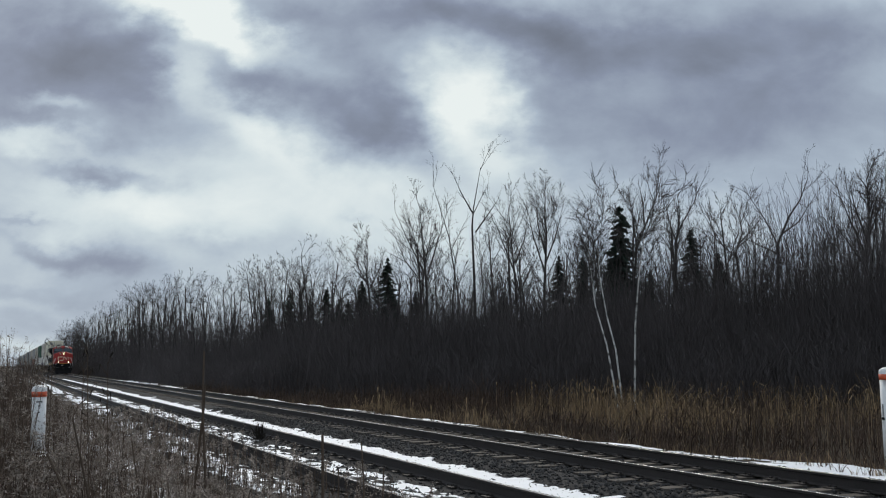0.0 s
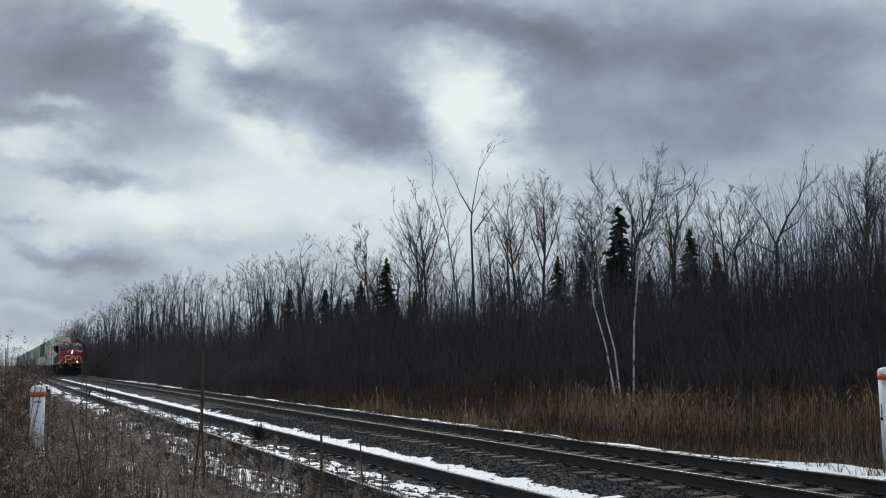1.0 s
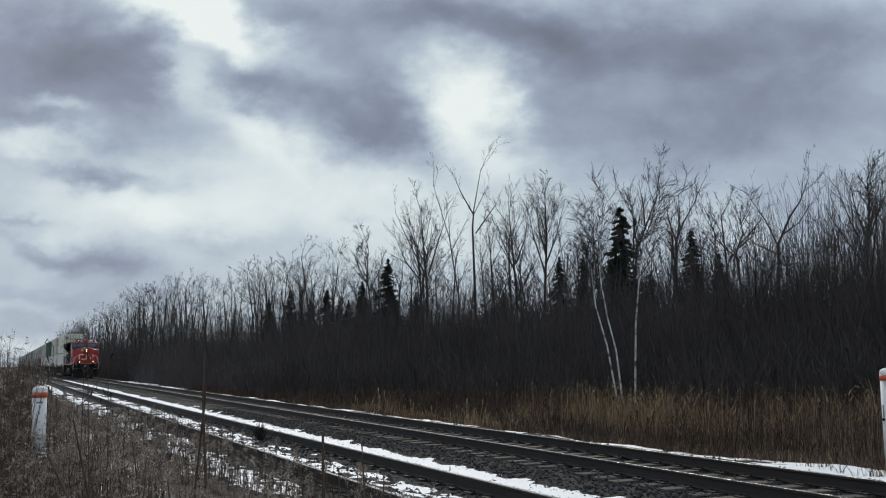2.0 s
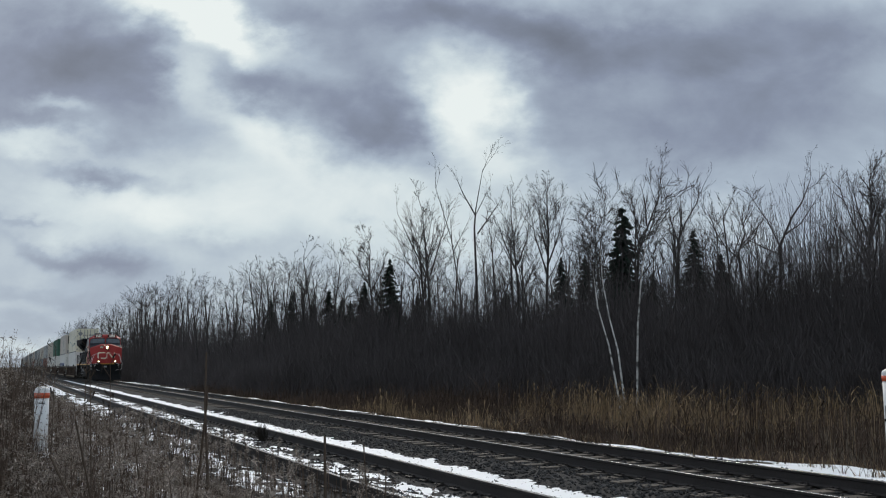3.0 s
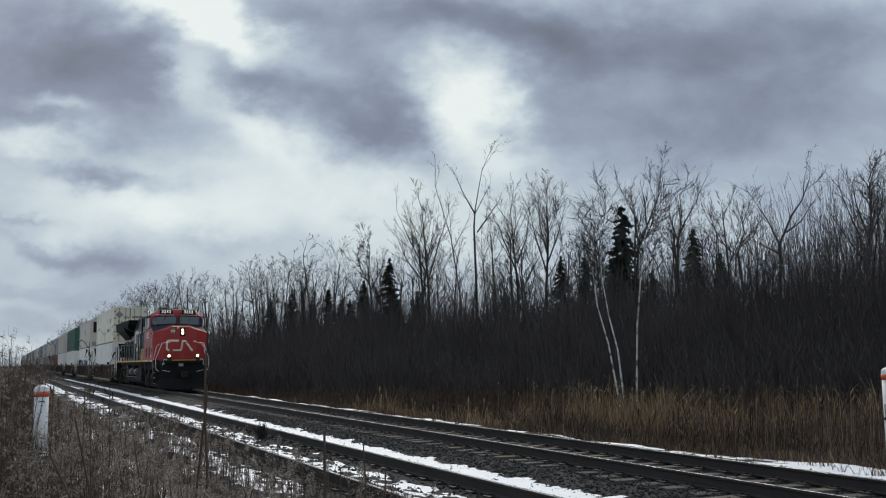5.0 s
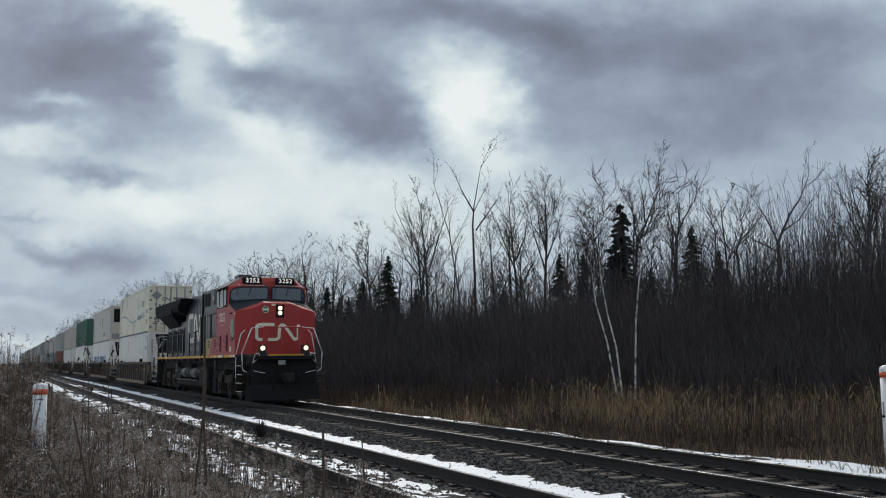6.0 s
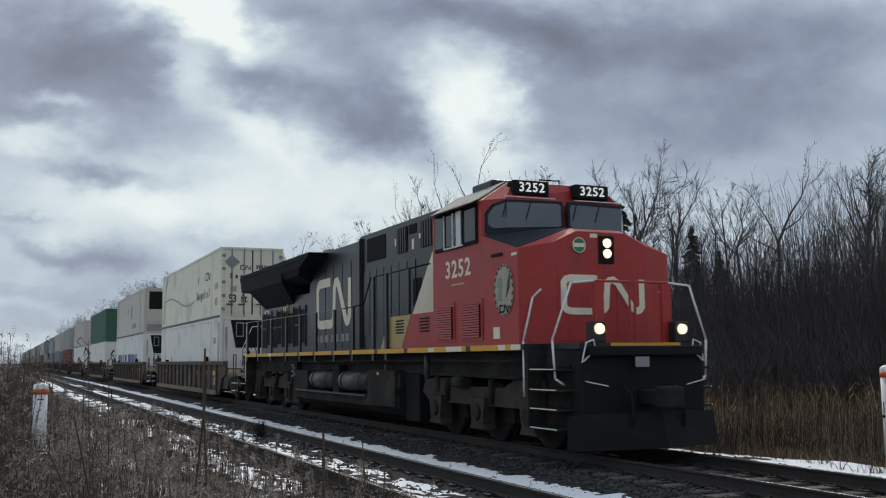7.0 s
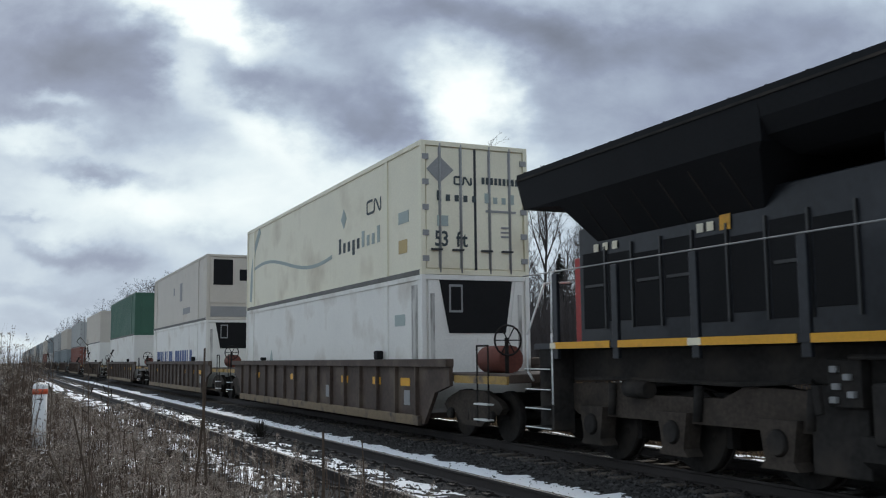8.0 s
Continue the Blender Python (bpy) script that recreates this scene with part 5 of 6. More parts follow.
def grow_spruce(seed, height):
    rng = random.Random(seed)
    tree = thing("spruce_tree", "dark green spruce with drooping boughs among bare trees", "tree", "spruces of the wood")
    trunk, boughs = Soup(), Soup()
    trunk.tube([Vector((0, 0, -0.3)), Vector((0.05, 0, height * 0.5)), Vector((0, 0, height))], [0.14, 0.09, 0.012], 6)
    z = height * 0.06
    while z < height * 0.99:
        reach = (0.265 * height) * (1 - z / height) ** 0.9 + 0.06
        for k in range(rng.randint(8, 9)):
            a = rng.uniform(0, 2 * math.pi)
            out = Vector((math.cos(a), math.sin(a), 0))
            ln = reach * rng.uniform(0.4, 1.22)
            side = Vector((-out.y, out.x, 0))
            lift = rng.uniform(-0.2, 0.2) * (1 - 0.6 * z / height)
            tip = Vector((0, 0, z + lift)) + out * ln + Vector((0, 0, -ln * rng.uniform(0.15, 0.45)))
            root = Vector((0, 0, z + lift))
            for j in range(6):
                t = (j + 0.6) / 6
                q = root.lerp(tip, t)
                for s in (-1, 1):
                    d = (out * 0.8 + side * s * rng.uniform(0.5, 1.1) + Vector((0, 0, rng.uniform(-0.5, 0.0)))).normalized()
                    w = 0.30 * ln * (1 - t * 0.6) * rng.uniform(0.6, 1.2) + 0.05
                    boughs.blade([q, q + d * w * 1.05], 0.16, (Vector((0, 0, 0.7)) + side * 0.4).normalized())
            boughs.blade([root, root.lerp(tip, 0.5) + Vector((0, 0, 0.05)), tip], 0.12, side)
        z += height * 0.021 + 0.02
    trunk.done("trunk", M["bark"], tree)
    boughs.done("crown", M["needles"], tree)
    return tree


def wood_edge(x):
    """How far across the line the brush of the wood begins."""
    return 14.5 + 7.0 * smooth(-62, -44, x) + 6.5 * smooth(-44, -24, x)


def stand(tree, base_height, x, y, height, turn, made={}):
    """Sets the tree, or a copy of it, at a place with a height."""
    k = height / base_height
    m = Matrix.Translation((x, y, ground_z(x, y))) @ Matrix.Rotation(turn, 4, "Z") @ Matrix.Diagonal((k, k, k, 1))
    if tree.name not in made:
        made[tree.name] = True
        tree.matrix_basis = m
    else:
        copy_thing(tree, m @ Matrix.Diagonal([1 / tree.scale.x] * 3 + [1]))


def make_wood():
    rng = random.Random(21)
    words = "leafless dark grey tree with fine bare twigs in the wood"
    kinds = [grow_bare_tree(11, 12, 0.35, 0.50, 0.15, M["bark"], words), grow_bare_tree(12, 13, 0.45, 0.42, 0.13, M["bark"], words, 0.06),
             grow_bare_tree(13, 12, 0.28, 0.60, 0.17, M["bark"], words), grow_bare_tree(14, 12, 0.50, 0.50, 0.12, M["bark"], words, -0.08, 0.95),
             grow_bare_tree(15, 10, 0.30, 0.48, 0.10, M["bark"], words, 0.05, 1.0, 9), grow_bare_tree(16, 14, 0.55, 0.38, 0.14, M["bark"], words, 0.0, 0.9)]
    words_tall = "tall leafless tree with an open forked top above the wood"
    facing = radians(YAW - 90)
    grown = (      # trees of a growth of their own: place, girth, fork, density, twigs on the trunk, bends of trunk and limbs
        (-56.0, 26.6, 0.08, 0.55, 0.55, 7, (((0.0, -0.6), (0.1, 5.8), (-0.5, 10.3), (-1.5, 14.0)),)),
        (-55.5, 27.6, 0.11, 0.60, 0.60, 6, (((0.0, -0.6), (0.0, 6.6), (-0.1, 11.0), (0.0, 12.3), (0.5, 15.2)), ((0.0, 11.9), (-0.8, 13.5), (-1.3, 14.8)), ((0.1, 10.6), (1.1, 12.1), (1.6, 12.9)))),
        (-55.9, 24.4, 0.12, 0.45, 0.85, 9, (((0.0, -0.6), (0.0, 6.5), (-0.2, 9.4), (-0.4, 12.2)), ((0.1, 7.2), (-1.2, 10.0), (-2.0, 12.0)), ((0.1, 7.6), (0.7, 9.8), (1.4, 12.0)), ((0.0, 6.6), (-1.4, 8.6), (-2.0, 10.2)))),
        (-52.7, 29.0, 0.11, 0.45, 0.85, 9, (((0.1, -0.6), (0.1, 6.4), (-0.1, 9.2), (-0.3, 12.2)), ((0.1, 7.4), (-0.8, 10.0), (-1.2, 11.4)), ((0.1, 8.2), (0.7, 9.9), (0.9, 11.6)))),
        (-51.1, 30.0, 0.12, 0.45, 0.95, 10, (((0.1, -0.6), (0.2, 6.3), (0.4, 9.8), (0.3, 12.5)), ((0.3, 7.3), (-0.4, 9.8), (-0.7, 11.6)), ((0.3, 8.0), (1.0, 10.0), (1.3, 11.4)), ((0.3, 8.7), (-0.1, 10.7), (-0.1, 12.1)))),
        (-46.4, 33.1, 0.11, 0.50, 0.95, 8, (((0.0, -0.6), (0.3, 6.0), (0.6, 8.6), (1.5, 11.0), (2.1, 12.5)), ((0.6, 8.8), (0.4, 10.9), (-0.2, 12.2)), ((1.1, 10.1), (1.0, 11.7), (0.8, 12.5)), ((0.5, 8.3), (-0.8, 10.3), (-2.1, 11.2)))),
        (-44.6, 34.7, 0.12, 0.55, 0.70, 7, (((0.0, -0.6), (0.3, 5.9), (0.5, 9.1), (0.9, 10.1), (1.7, 11.5)), ((0.5, 8.8), (0.1, 10.3), (0.0, 11.3)), ((0.6, 9.5), (0.7, 10.6), (0.6, 11.5)))),
        (-40.7, 36.1, 0.10, 0.50, 0.85, 8, (((0.1, -0.6), (0.3, 5.6), (0.1, 7.8), (0.5, 9.0), (0.4, 10.0)), ((0.2, 7.4), (-0.8, 8.5), (-1.4, 9.2)), ((0.2, 8.1), (1.0, 8.8), (1.2, 9.6)))),
        (-39.1, 37.2, 0.11, 0.55, 0.70, 7, (((0.0, -0.6), (0.3, 5.5), (0.4, 8.2), (1.1, 9.8), (1.7, 10.7), (2.2, 12.0)), ((0.4, 8.1), (-0.2, 9.6), (-1.1, 11.2)), ((0.7, 8.8), (1.5, 9.4), (2.6, 11.2)), ((0.4, 7.6), (-0.5, 8.1), (-1.1, 8.5)))),
        (-35.1, 38.7, 0.12, 0.45, 1.05, 11, (((0.3, -0.6), (0.7, 6.6), (1.0, 9.2), (1.0, 11.3)), ((0.7, 7.2), (0.0, 9.2), (-0.5, 10.9)), ((0.8, 7.8), (1.4, 9.5), (1.9, 10.9)), ((0.8, 8.1), (0.4, 9.8), (0.3, 11.1)), ((0.6, 6.6), (-0.4, 8.2), (-1.0, 9.2)))),
        (-62.1, 22.8, 0.10, 0.45, 0.95, 9, (((0.0, -0.6), (0.0, 6.2), (-0.2, 8.1), (-0.1, 10.0)), ((0.0, 7.0), (-0.8, 8.7), (-1.0, 9.6)), ((0.0, 7.0), (0.7, 8.5), (0.9, 9.4)))))
    for n, (x, y, girth, fork, density, limbs, stems) in enumerate(grown):
        tree, _ = grow_bare_tree(71 + n, 0, fork, 0.46, girth, M["bark"], words_tall, density=1.22 * density, limbs=limbs, stems=stems, twig=0.016)
        tree.matrix_basis = Matrix.Translation((x, y, 0)) @ Matrix.Rotation(facing, 4, "Z")
    for i, (x, y, h) in enumerate((
            (-59.4, 26, 13.4), (-54.8, 29, 12.3), (-54.7, 30, 12.7), (-51.0, 30, 12.8), (-54.0, 33, 12.1), (-49.0, 32, 11.5), (-50.4, 34, 12.3),
            (-45.4, 33, 12.6), (-42.9, 34, 11.2), (-43.2, 36, 9.9), (-40.0, 36, 9.7), (-38.6, 40, 11.0), (-37.5, 41, 11.5), (-35.1, 40, 11.7), (-33.4, 39, 11.2),
            (-68.6, 25, 11.4), (-72.6, 25, 11.4), (-72.4, 24, 10.3), (-76.9, 24, 10.5), (-78.5, 23, 8.9), (-83.0, 22, 9.9), (-88.1, 22, 11.0), (-97.5, 22, 11.2),
            (-101.0, 21, 10.2), (-62.5, 26, 13.0), (-53.8, 34, 11.3), (-38.6, 41, 10.7), (-57.6, 27, 11.6), (-32.0, 41, 10.6), (-34.2, 43, 11.0), (-36.0, 44, 11.2))):
        kind, base = kinds[i % len(kinds)]
        stand(kind, base, x, y, h * 0.97, rng.uniform(0, 6.28))
    for k in range(78):
        x = rng.uniform(-74, -33)
        kind, base = rng.choice(kinds)
        stand(kind, base, x, wood_edge(x) + rng.uniform(5, 15), rng.uniform(7.2, 10.6), rng.uniform(0, 6.28))
    # the wood that goes on, deeper in and along the line
    light = [grow_bare_tree(51 + k, 11, 0.30, 0.56, 0.10, M["bark"], words, 0.04 * k, 0.67, 9, True, twig=0.027) for k in range(3)]
    arrays = [(np.array([tuple(p) for p in soup.v]), soup.f, top) for soup, top in light]
    verts, faces = [], []

    def add(x, y, h):
        pts, fs, top = rng.choice(arrays)
        a, k, o = rng.uniform(0, 6.28), h / top, len(verts)
        turn = np.array([[math.cos(a), -math.sin(a), 0], [math.sin(a), math.cos(a), 0], [0, 0, 1]])
        verts.extend(map(tuple, (pts @ turn.T) * k + np.array([x, y, ground_z(x, y)])))
        faces.extend(tuple(o + i for i in f) for f in fs)
    for k in range(130):
        x = rng.uniform(-70, 12)
        add(x, wood_edge(x) + rng.uniform(4, 22), rng.uniform(5.5, 9.0) + 1.0 * smooth(-36, -30, x))
    x = -66.0
    while x > -420:
        y = 16.5 + rng.uniform(0.5, 7)
        add(x, y, (11.3 + 2.9 * smooth(-100, -140, x)) * rng.uniform(0.84, 1.14) - 2.0 * (1 - smooth(18, 22, y)))
        x -= rng.uniform(0.5, 1.4) * (1 + smooth(-120, -300, x))
    tagged(raw("far_wood", verts, faces, M["bark"]), "leafless grey wood running on along the railway", "woods", kind="stuff")
    for k in range(9):
        stand(*kinds[k % 6], -262 + 3.2 * (k % 3) - 2.5 * (k // 3), 15.0 + 0.8 * (k % 4), 13.8 - 1.1 * (k % 3), 0.7 * k)
    spruces = [(grow_spruce(3, 10), 10), (grow_spruce(8, 9), 9), (grow_spruce(5, 8), 8)]
    for i, (x, y, h) in enumerate(((-61.8, 24, 9.4), (-67.1, 24, 8.1), (-69.3, 22, 7.6), (-76.0, 21, 8.1), (-63.9, 27, 7.1), (-46.8, 33, 10.8), (-44.1, 36, 9.2),
                                   (-55.4, 34, 8.6), (-46.8, 35, 6.8), (-69.4, 23, 6.9), (-49.0, 34, 9.0), (-58.0, 31, 6.5), (-90.0, 23, 7.5), (-43.0, 37, 7.6), (-47.4, 32.5, 7.4), (-51.0, 33, 8.2), (-66.0, 22.6, 6.6), (-62.6, 24.8, 6.8), (-73.5, 22, 7.2), (-83.0, 21, 7.8))):
        stand(*spruces[i % 3], x, y, h, rng.uniform(0, 6.28))


make_wood()


def make_birches():
    rng = random.Random(4)
    clump = thing("birch_clump", "three slender white-barked birch trunks with fine dark twigs", "tree")
    stems = ([(-33.7, -0.7), (-34.55, 2.13), (-35.41, 3.85), (-35.8, 5.64), (-36.11, 7.51)], [(-33.38, -0.7), (-33.89, 1.9), (-34.55, 3.38), (-35.02, 4.86), (-35.26, 6.34), (-34.63, 8.29)], [(-32.64, -0.7), (-32.45, 2.9), (-32.29, 4.2), (-32.14, 5.3), (-31.85, 6.4), (-31.3, 7.2), (-30.5, 7.9)])
    twigs = Soup()
    for stem in stems:
        trunk = Soup()
        pts = [Vector((x, 23.4 + 0.05 * i, z)) for i, (x, z) in enumerate(stem)]
        radii = [0.046 * (1 - 0.85 * i / (len(pts) - 1)) for i in range(len(pts))]
        white = 4
        trunk.tube(pts[:white + 1], radii[:white + 1], 8)
        trunk.done("trunk", M["birch"], clump)
        twigs.tube(pts[white - 1:], [r * 0.9 for r in radii[white - 1:]], 5)
        for k in range(30):
            t = rng.uniform(0.42, 1.0) * (len(pts) - 1)
            i = min(len(pts) - 2, int(t))
            q = pts[i].lerp(pts[i + 1], t - i)
            for level, ln in ((0, rng.uniform(0.5, 1.5)), (1, 0.6), (1, 0.6), (1, 0.4)):
                d = turned((pts[i + 1] - pts[i]).normalized(), rng, 0.5 + 0.3 * level)
                e = q + d * ln
                twigs.tube([q, q.lerp(e, 0.5) + Vector((0, 0, -0.05)), e], [0.013, 0.009, 0.004], 3)
                for j in range(3):
                    b = q.lerp(e, rng.uniform(0.3, 1))
                    twigs.tube([b, b + turned(d, rng, 0.5) * rng.uniform(0.3, 0.7)], [0.008, 0.003], 3)
                q = q.lerp(e, rng.uniform(0.4, 0.9))
    twigs.done("crown", M["bark"], clump)


make_birches()


def make_brush():
    """Dense leafless undergrowth all along the wood."""
    rng = random.Random(9)
    s = Soup()

    def clump(x, y, h):
        z = ground_z(x, y) - 0.05
        for k in range(6):
            d = Vector((rng.gauss(0, 0.22), rng.gauss(0, 0.22), 1)).normalized()
            p = Vector((x + rng.gauss(0, 0.35), y + rng.gauss(0, 0.35), z))
            ln = h * rng.uniform(0.55, 1.1)
            m = p + d * ln * 0.5
            e = m + (d + Vector((rng.gauss(0, 0.2), rng.gauss(0, 0.2), 0.1))).normalized() * ln * 0.5
            s.blade([p, e], 0.032, Vector((0.4154, 0.9097, 0)))
            for j in range(5):
                q = p.lerp(e, rng.uniform(0.2, 1))
                t = q + turned(d, rng, rng.uniform(0.4, 0.9)) * rng.uniform(0.3, 0.9)
                s.blade([q, t], 0.020, Vector((rng.uniform(-1, 1), rng.uniform(-1, 1), 0)).normalized())
    for k in range(5900):
        x = rng.uniform(-72, 8) if k > 4900 else rng.uniform(-72, -21)
        deep = rng.random() ** 1.3 * 17
        rise = 6.2 + 0.3 * smooth(-60, -45, x) + 3.3 * smooth(-38, -31, x) * smooth(2, 7, deep)
        clump(x, wood_edge(x) + deep, rise * (0.36 + 0.64 * smooth(0, 5, deep)) * rng.uniform(0.7, 1.08))
    for k in range(3800):
        x = -70 - 330 * rng.random() ** 1.7
        deep = rng.random() * 9
        clump(x, 14.6 + deep, (1.5 + 5.7 * smooth(0, 4, deep) + 2.3 * smooth(-85, -140, x)) * rng.uniform(0.55, 1.05))
    tagged(s.done("brush", M["brush"]), "dense dark leafless undergrowth along the edge of the wood", "brush", kind="stuff")


make_brush()


def make_reeds():
    rng = random.Random(14)
    tan, dark = Soup(), Soup()
    for k in range(40000):
        x = (-4 if k < 38000 else 8) - 74 * rng.random() ** 1.2
        y0 = 12.1 + 1.0 * smooth(-17, -12, x) + 0.6 * noise.noise(Vector((x * 0.4, 0, 5)))
        y = y0 + (wood_edge(x) + 3 - y0) * rng.random() ** 1.25
        if x < -46 and rng.random() < 0.55:
            continue
        patch = noise.noise(Vector((x * 0.16, y * 0.3, 9.0)))
        tall = (0.82 + 0.35 * patch + 0.15 * smooth(14, 22, y)) * rng.uniform(0.45, 1.3) * max(0.3, 0.78 + 0.95 * noise.noise(Vector((x * 0.9, y * 0.9, 2.0))))
        tall *= 0.3 + 0.7 * smooth(12.0 + 1.5 * smooth(-17, -12, x), 13.4 + 2.0 * smooth(-17, -12, x), y)
        if x < -46:
            tall *= 0.75
        p = Vector((x, y, ground_z(x, y) - 0.03))
        bend = Vector((rng.gauss(0.06, 0.26), rng.gauss(0, 0.22), 0)) * tall
        side = Vector((rng.uniform(-1, 1), rng.uniform(-1, 1), 0)).normalized()
        golden = smooth(-0.15, 0.25, patch + 0.35 * smooth(-34, -30, x) * (1 - smooth(-22, -18, x)) - 0.7 * (1 - smooth(-42, -35, x)) - 0.30) > rng.random()
        s = tan if golden else dark
        s.blade([p, p + Vector((0, 0, tall * 0.6)) + bend * 0.3, p + Vector((0, 0, tall * 0.93)) + bend, p + Vector((0, 0, tall * 0.9)) + bend * 1.9], rng.uniform(0.012, 0.028), side)
        if rng.random() < 0.025:
            q = p + Vector((0, 0, tall)) + bend
            s.tube([p, q, q + Vector((0, 0, 0.14)), q + Vector((0, 0, 0.2))], [0.006, 0.006, 0.022, 0.004], 4)
    for k in range(6500):     # short tufts through the snow of the far shoulder
        x = -9.5 - 34 * rng.random() ** 1.3
        y = 11.55 + 2.2 * rng.random()
        if noise.noise(Vector((x * 1.6, y * 2.2, 4.0))) < -0.05:
            continue
        p = Vector((x, y, ground_z(x, y) - 0.03))
        tall = rng.uniform(0.08, 0.28)
        s = tan if rng.random() < 0.3 else dark
        for j in range(2):
            bend = Vector((rng.gauss(0, 0.4), rng.gauss(0, 0.4), 0)) * tall
            s.blade([p, p + Vector((0, 0, tall * 0.6)) + bend * 0.4, p + Vector((0, 0, tall)) + bend], rng.uniform(0.008, 0.016), Vector((rng.uniform(-1, 1), rng.uniform(-1, 1), 0)).normalized())
    for k in range(240):      # taller plumed stalks with drooping tips
        x = rng.uniform(-30, -12)
        y = rng.uniform(14.6, 19)
        tall = rng.uniform(1.0, 1.5)
        p = Vector((x, y, ground_z(x, y) - 0.03))
        droop = Vector((rng.uniform(-0.1, 0.35), rng.gauss(0, 0.12), 0))
        s = tan if rng.random() < 0.7 else dark
        top = p + Vector((0, 0, tall)) + droop * 0.3
        s.tube([p, p.lerp(top, 0.5), top], [0.005, 0.004, 0.003], 3)
        s.blade([top - Vector((0, 0, 0.06)), top + droop * 0.35 + Vector((0, 0, 0.05)), top + droop * 0.8 + Vector((0, 0, -0.02))], 0.03, Vector((-droop.y, droop.x, 0.02)).normalized())
    tagged(tan.done("reeds", M["reed"]), "dry golden-tan reeds standing in the ditch", "reeds", kind="stuff")
    tagged(dark.done("dead_grass", M["reed_dark"]), "dead brown grass and stalks along the ditch", "grass", kind="stuff")


make_reeds()


def make_weeds():
    """The rank winter weeds of the bank: stalks, side twigs and fuzzy seed heads, with grass between."""
    rng = random.Random(33)
    stalk, head, grass = Soup(), Soup(), Soup()

    def weed(x, y, h, fuzzy):
        z = ground_z(x, y) - 0.03
        p = Vector((x, y, z))
        lean = Vector((rng.gauss(0, 0.10), rng.gauss(0, 0.10), 0))
        top = p + Vector((0, 0, h)) + lean * h
        mid = p.lerp(top, 0.5) - lean * 0.12 * h
        stalk.tube([p, mid, top], [0.006, 0.0045, 0.002], 3)
        tufts = [(mid.lerp(top, rng.uniform(0.7, 1.0)), 32, rng.uniform(0.035, 0.065)), (top, 16, 0.036)] if fuzzy else []
        for j in range(rng.randint(3, 7)):
            q = mid.lerp(top, rng.random())
            d = turned(Vector((0, 0, 1)), rng, rng.uniform(0.4, 0.9))
            e = q + d * h * rng.uniform(0.08, 0.22)
            stalk.blade([q, e], 0.005, Vector((1, 0.3, 0)).normalized())
            if fuzzy and rng.random() < 0.7:
                tufts.append((e, 11, rng.uniform(0.02, 0.045)))
        for c, count, size in tufts:      # plumes of fluff
            for n in range(count):
                dd = Vector((rng.gauss(0, 1), rng.gauss(0, 1), rng.gauss(0.3, 1))).normalized()
                c1 = c + dd * size * rng.random()
                head.blade([c1, c1 + turned(dd, rng, 0.7) * rng.uniform(0.012, 0.03)], 0.0095, dd.orthogonal().normalized())
    for k in range(850):     # thinner growth down the bank towards the ballast
        x = -8.5 - 26 * rng.random() ** 1.3
        y = rng.uniform(2.0, 3.7)
        if noise.noise(Vector((x * 0.7, y * 1.2, 8.0))) > -0.2:
            weed(x, y, rng.uniform(0.2, 0.62), rng.random() < 0.3)
    for k in range(7600):
        x = -4.2 - 42 * rng.random() ** 1.6
        y = 0.03 + 3.4 * rng.random() ** 0.9
        if k % 9 == 0:
            y = -0.06 * rng.random() * -x
        side = y / -x
        if x < -11 and y > 1.3 and rng.random() < 0.3:
            continue
        if x > -6 and y < 0.2:
            continue
        h = max(0.18, 1.12 - 0.33 * y) * rng.uniform(0.5, 1.08)
        if side < 0.034 and x < -8.5 and rng.random() < 0.6:
            h = rng.uniform(1.0, 1.98)
        elif rng.random() < 0.07:
            h *= 1.45
        if 0.020 < side < 0.046 and x > -20:
            h = min(h, 1.60 + 0.086 * x + 0.08 * rng.random())
        if x > -8.5:
            h = min(h, 1.06 + 0.14 * rng.random())
        if h > 0.12:
            weed(x, y, h, rng.random() < (0.95 if x > -14 else 0.45) * smooth(-0.25, 0.25, noise.noise(Vector((x * 0.9, y * 1.6, 3.0)))))
    for k in range(1100):      # the bank round the place where one stands
        x, y = rng.uniform(-14, 6), rng.uniform(-4.5, 3.0)
        if y < -0.1 or x > 1.2:
            if Vector((x, y)).length > 1.3:
                weed(x, y, rng.uniform(0.4, 1.0), rng.random() < 0.5)
    for k in range(420):
        weed(-8 - 26 * rng.random(), rng.uniform(2.8, 4.1), rng.uniform(0.2, 0.6), rng.random() < 0.3)
    for k in range(22000):
        x = -4.5 - 45 * rng.random() ** 1.6
        y = 0.0 + 3.2 * rng.random()
        if k % 6 == 0:
            x, y = rng.uniform(-14, 7), rng.uniform(-5, -0.1)
        if x < -10 and y > 1.2 and rng.random() < 0.35:
            continue
        h = max(0.12, 0.62 - 0.17 * y) * rng.uniform(0.4, 1.1)
        p = Vector((x, y, ground_z(x, y) - 0.02))
        b = Vector((rng.gauss(0, 0.3), rng.gauss(0, 0.3), 0)) * h
        grass.blade([p, p + Vector((0, 0, 0.6 * h)) + b * 0.35, p + Vector((0, 0, 0.85 * h)) + b], rng.uniform(0.004, 0.009), Vector((rng.uniform(-1, 1), rng.uniform(-1, 1), 0)).normalized())
    tagged(stalk.done("weed_stalks", M["weed"]), "brown dead weed stalks on the bank beside the siding", "weeds", kind="stuff")
    tagged(head.done("seed_heads", M["weed_head"]), "fuzzy grey-brown seed heads of winter weeds", "weeds", kind="stuff")
    tagged(grass.done("dry_grass", M["weed"]), "dry matted brown grass on the bank", "grass", kind="stuff")


make_weeds()


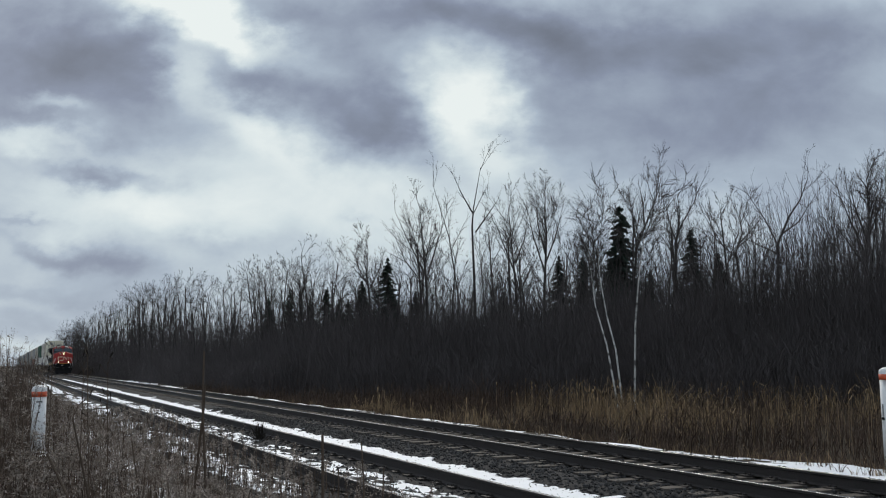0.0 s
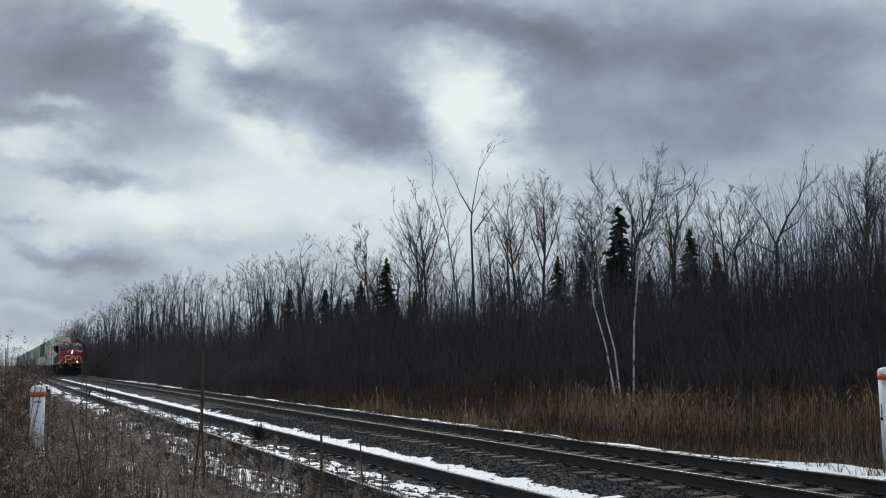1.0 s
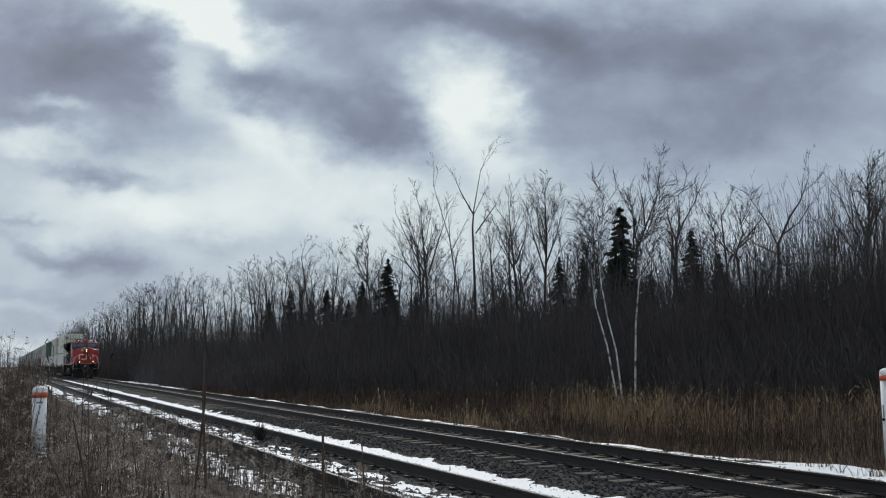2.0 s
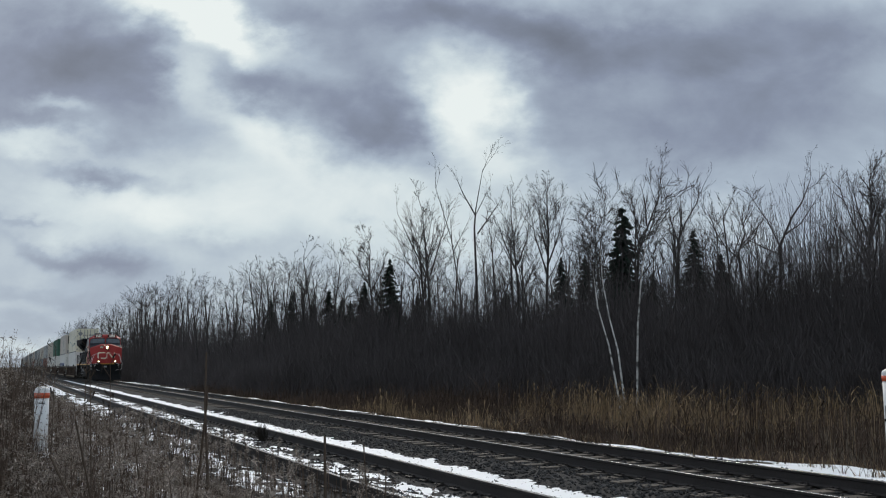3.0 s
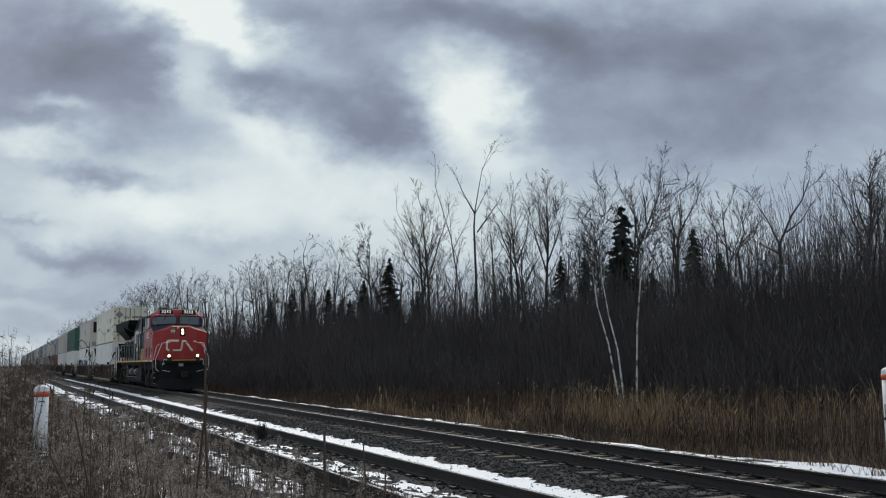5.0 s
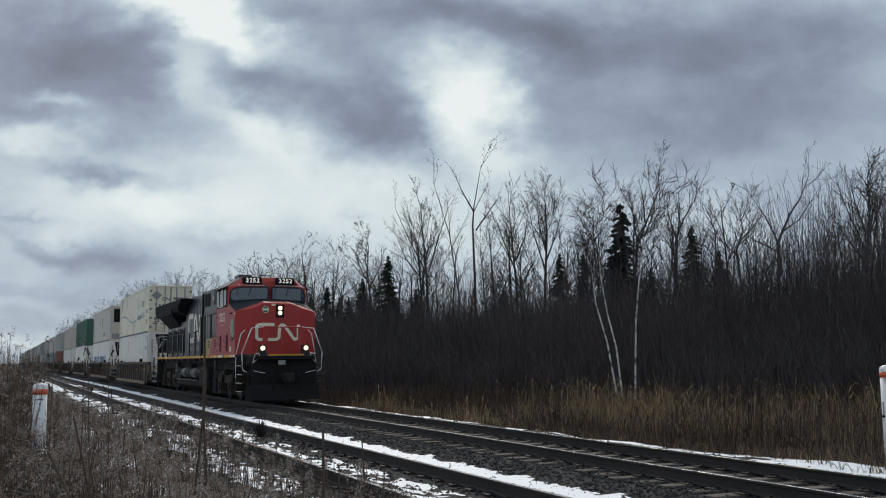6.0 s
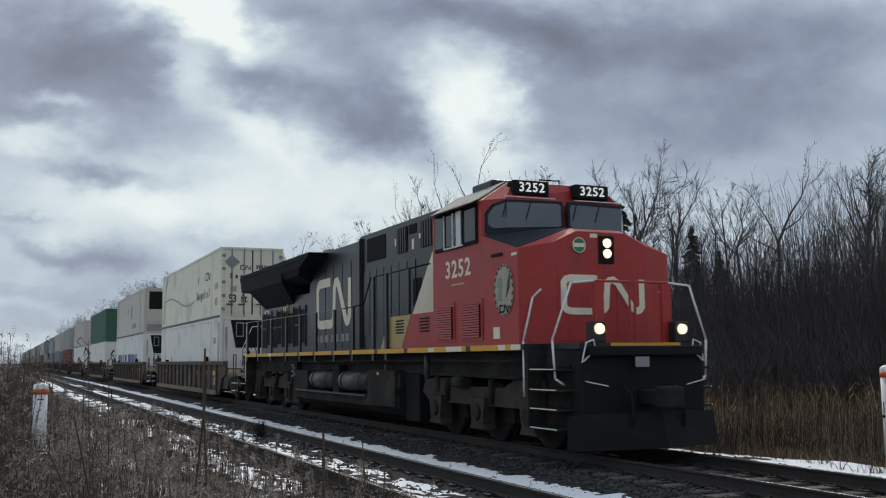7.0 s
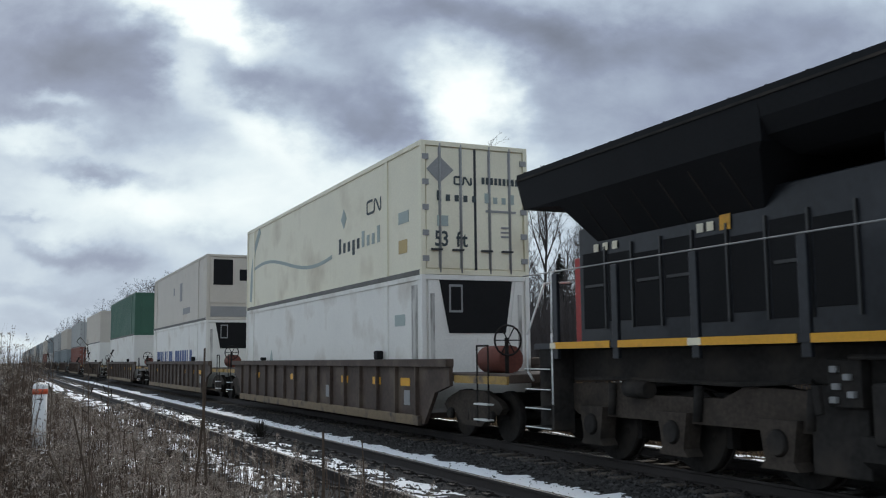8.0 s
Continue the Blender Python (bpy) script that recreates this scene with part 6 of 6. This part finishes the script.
def make_sticks():
    """Single bare stalks that stand out from the weeds."""
    def stick(points, r, label="bare brown dead stalk standing in the weeds"):
        s = Soup()
        s.tube([Vector(p) for p in points], [r * (1 - 0.35 * i / (len(points) - 1)) for i in range(len(points))], 6)
        tagged(s.done("dead_stalk", M["stick"]), label, "stalk", "dead stalks on the bank")
    stick([(-8.10, 1.56, -0.2), (-8.12, 1.54, 0.7), (-8.14, 1.515, 1.2), (-8.14, 1.52, 1.64)], 0.013)
    stick([(-8.30, 1.44, -0.2), (-8.24, 1.49, 0.6), (-8.15, 1.53, 1.2), (-8.13, 1.53, 1.36)], 0.012)
    stick([(-8.78, 2.75, -0.3), (-8.79, 2.76, 0.3), (-8.78, 2.75, 0.86)], 0.020)
    stick([(-8.64, 3.10, -0.3), (-8.64, 3.11, 0.4), (-8.65, 3.09, 0.78)], 0.010)
    stick([(-9.24, 3.07, -0.3), (-9.24, 3.06, 0.48)], 0.011)
    stick([(-8.50, 3.22, -0.3), (-8.48, 3.25, 0.55)], 0.009)
    stick([(-4.25, 0.36, 0.0), (-4.36, 0.27, 0.98), (-4.39, 0.18, 1.17)], 0.007)
    stick([(-5.45, 0.47, -0.1), (-5.42, 0.43, 0.85), (-5.41, 0.34, 1.26)], 0.007)
    stick([(-6.1, 0.80, -0.1), (-6.12, 0.78, 0.7), (-6.10, 0.72, 1.08)], 0.006)
    rng = random.Random(6)
    for x, y, h in ((-7.44, 0.60, 1.85), (-7.3, 0.70, 1.70), (-8.2, 0.55, 1.72), (-9.0, 0.35, 1.85)):
        plant = thing("tall_weed", "tall dead weed with a few curled dark leaves", "weed", "tall weeds on the bank")
        s, leaves = Soup(), Soup()
        base = Vector((x, y, -0.15))
        tip = base + Vector((rng.gauss(0, 0.05), rng.gauss(0, 0.03), h))
        s.tube([base, base.lerp(tip, 0.5) + Vector((0.02, 0.01, 0)), tip], [0.006, 0.005, 0.002], 4)
        for k in range(7):
            q = base.lerp(tip, rng.uniform(0.72, 1.0))
            d = turned(Vector((0, 0, 1)), rng, rng.uniform(0.4, 1.0))
            e = q + d * rng.uniform(0.04, 0.10)
            s.tube([q, e], [0.003, 0.002], 3)
            leaves.blade([e, e + Vector((rng.gauss(0, 0.01), rng.gauss(0, 0.01), -0.03)), e + Vector((rng.gauss(0, 0.02), rng.gauss(0, 0.02), -0.06))], 0.018, turned(Vector((1, 0, 0)), rng, 0.8))
        s.done("stem", M["stick"], plant)
        leaves.done("leaves", M["dark_leaf"], plant)
    bush = thing("small_bush", "small dark dead bush growing between the siding rails", "bush")
    s = Soup()
    for k in range(46):
        d = turned(Vector((0, 0, 1)), rng, abs(rng.gauss(0, 0.45)))
        p = Vector((-21.9 + rng.gauss(0, 0.06), 5.38 + rng.gauss(0, 0.05), -0.24))
        e = p + d * rng.uniform(0.18, 0.46)
        s.tube([p, e], [0.009, 0.004], 3)
        s.blade([p.lerp(e, 0.6), e + Vector((rng.gauss(0, 0.04), rng.gauss(0, 0.04), 0.02))], 0.035, turned(Vector((1, 0, 0)), rng, 0.8))
    s.done("twig_mass", M["dark_leaf"], bush)


M["dark_leaf"] = mat("dark_leaf", (0.03, 0.026, 0.022), 0.9, var=0.3, spec=0.1)
make_sticks()


def make_marker(x, y, top, writing):
    z0 = ground_z(x, y)
    post = thing("marker_post", "white plastic marker post with an orange band and rounded cap", "marker post", "marker posts by the line")
    post.location = (x, y, z0)
    h, r = top - z0, 0.137
    part("shaft", rod(B(), (0, 0, -0.2), (0, 0, h - 0.225), r * 0.97, r * 0.97, 24), M["post_white"], post)
    part("orange_band", rod(B(), (0, 0, h - 0.225), (0, 0, h - 0.125), r * 1.03, r * 1.03, 24), M["post_orange"], post, "faded orange band")
    bm = B()
    rings = [(h - 0.125, r * 1.02), (h - 0.07, r * 1.0), (h - 0.035, r * 0.86), (h - 0.01, r * 0.55), (h, r * 0.12)]
    for (a, ra), (b, rb) in zip(rings, rings[1:]):
        rod(bm, (0, 0, a), (0, 0, b), ra, rb, 24, caps=False)
    part("cap", bm, M["post_white"], post)
    if writing:
        face = math.atan2(-y, -x)
        for i, (dz, wd) in enumerate(((0.32, 0.12), (0.40, 0.03), (0.52, 0.03))):
            bm = box(B(), r * 0.985, r * 0.995, -wd / 2, wd / 2, h - dz - 0.012, h - dz + 0.012)
            bmesh.ops.rotate(bm, verts=bm.verts, cent=(0, 0, 0), matrix=Matrix.Rotation(face, 3, "Z"))
            part("text_bar", bm, M["ink"], post)
    else:
        part("bolt", rod(B(), (-0.02, -r * 0.98, h - 0.92), (-0.02, -r * 1.08, h - 0.92), 0.03, 0.03, 8), M["dark"], post)
        part("strap_slot", box(B(), -0.035, -0.005, -r * 1.0, -r * 0.97, h - 0.88, h - 0.66), M["grey"], post)


make_marker(-20.4, 0.66, 1.15, True)
make_marker(-12.605, 14.595, 1.33, False)


def make_stones():
    """Loose ballast lying on the track bed, nearest the bank."""
    rng = random.Random(2)
    verts, faces = [], []
    for k in range(22000):
        x = -5 - 33 * rng.random() ** 1.3
        y = rng.choice((rng.uniform(7.0, 8.5), rng.uniform(7.0, 11.4), rng.uniform(3.4, 7.0)))
        r = rng.uniform(0.014, 0.038)
        z = ground_z(x, y) + r * rng.uniform(-0.2, 0.6)
        if y > 7.9 and y < 10.6:
            z += 0.01
        o = len(verts)
        for dx, dy, dz in ((1, 0, 0), (0, 1, 0), (-1, 0, 0), (0, -1, 0), (0, 0, 1), (0.2, 0.1, -1)):
            verts.append((x + r * (dx * rng.uniform(0.7, 1.3) + rng.gauss(0, 0.2)), y + r * (dy * rng.uniform(0.7, 1.3) + rng.gauss(0, 0.2)), z + r * 0.8 * dz * rng.uniform(0.6, 1.2)))
        faces += [(o, o + 1, o + 4), (o + 1, o + 2, o + 4), (o + 2, o + 3, o + 4), (o + 3, o, o + 4), (o + 1, o, o + 5), (o + 2, o + 1, o + 5), (o + 3, o + 2, o + 5), (o, o + 3, o + 5)]
    tagged(raw("ballast_stones", verts, faces, M["stone"]), "dark crushed-stone ballast round the ties", "gravel", kind="stuff")


make_stones()
motions()
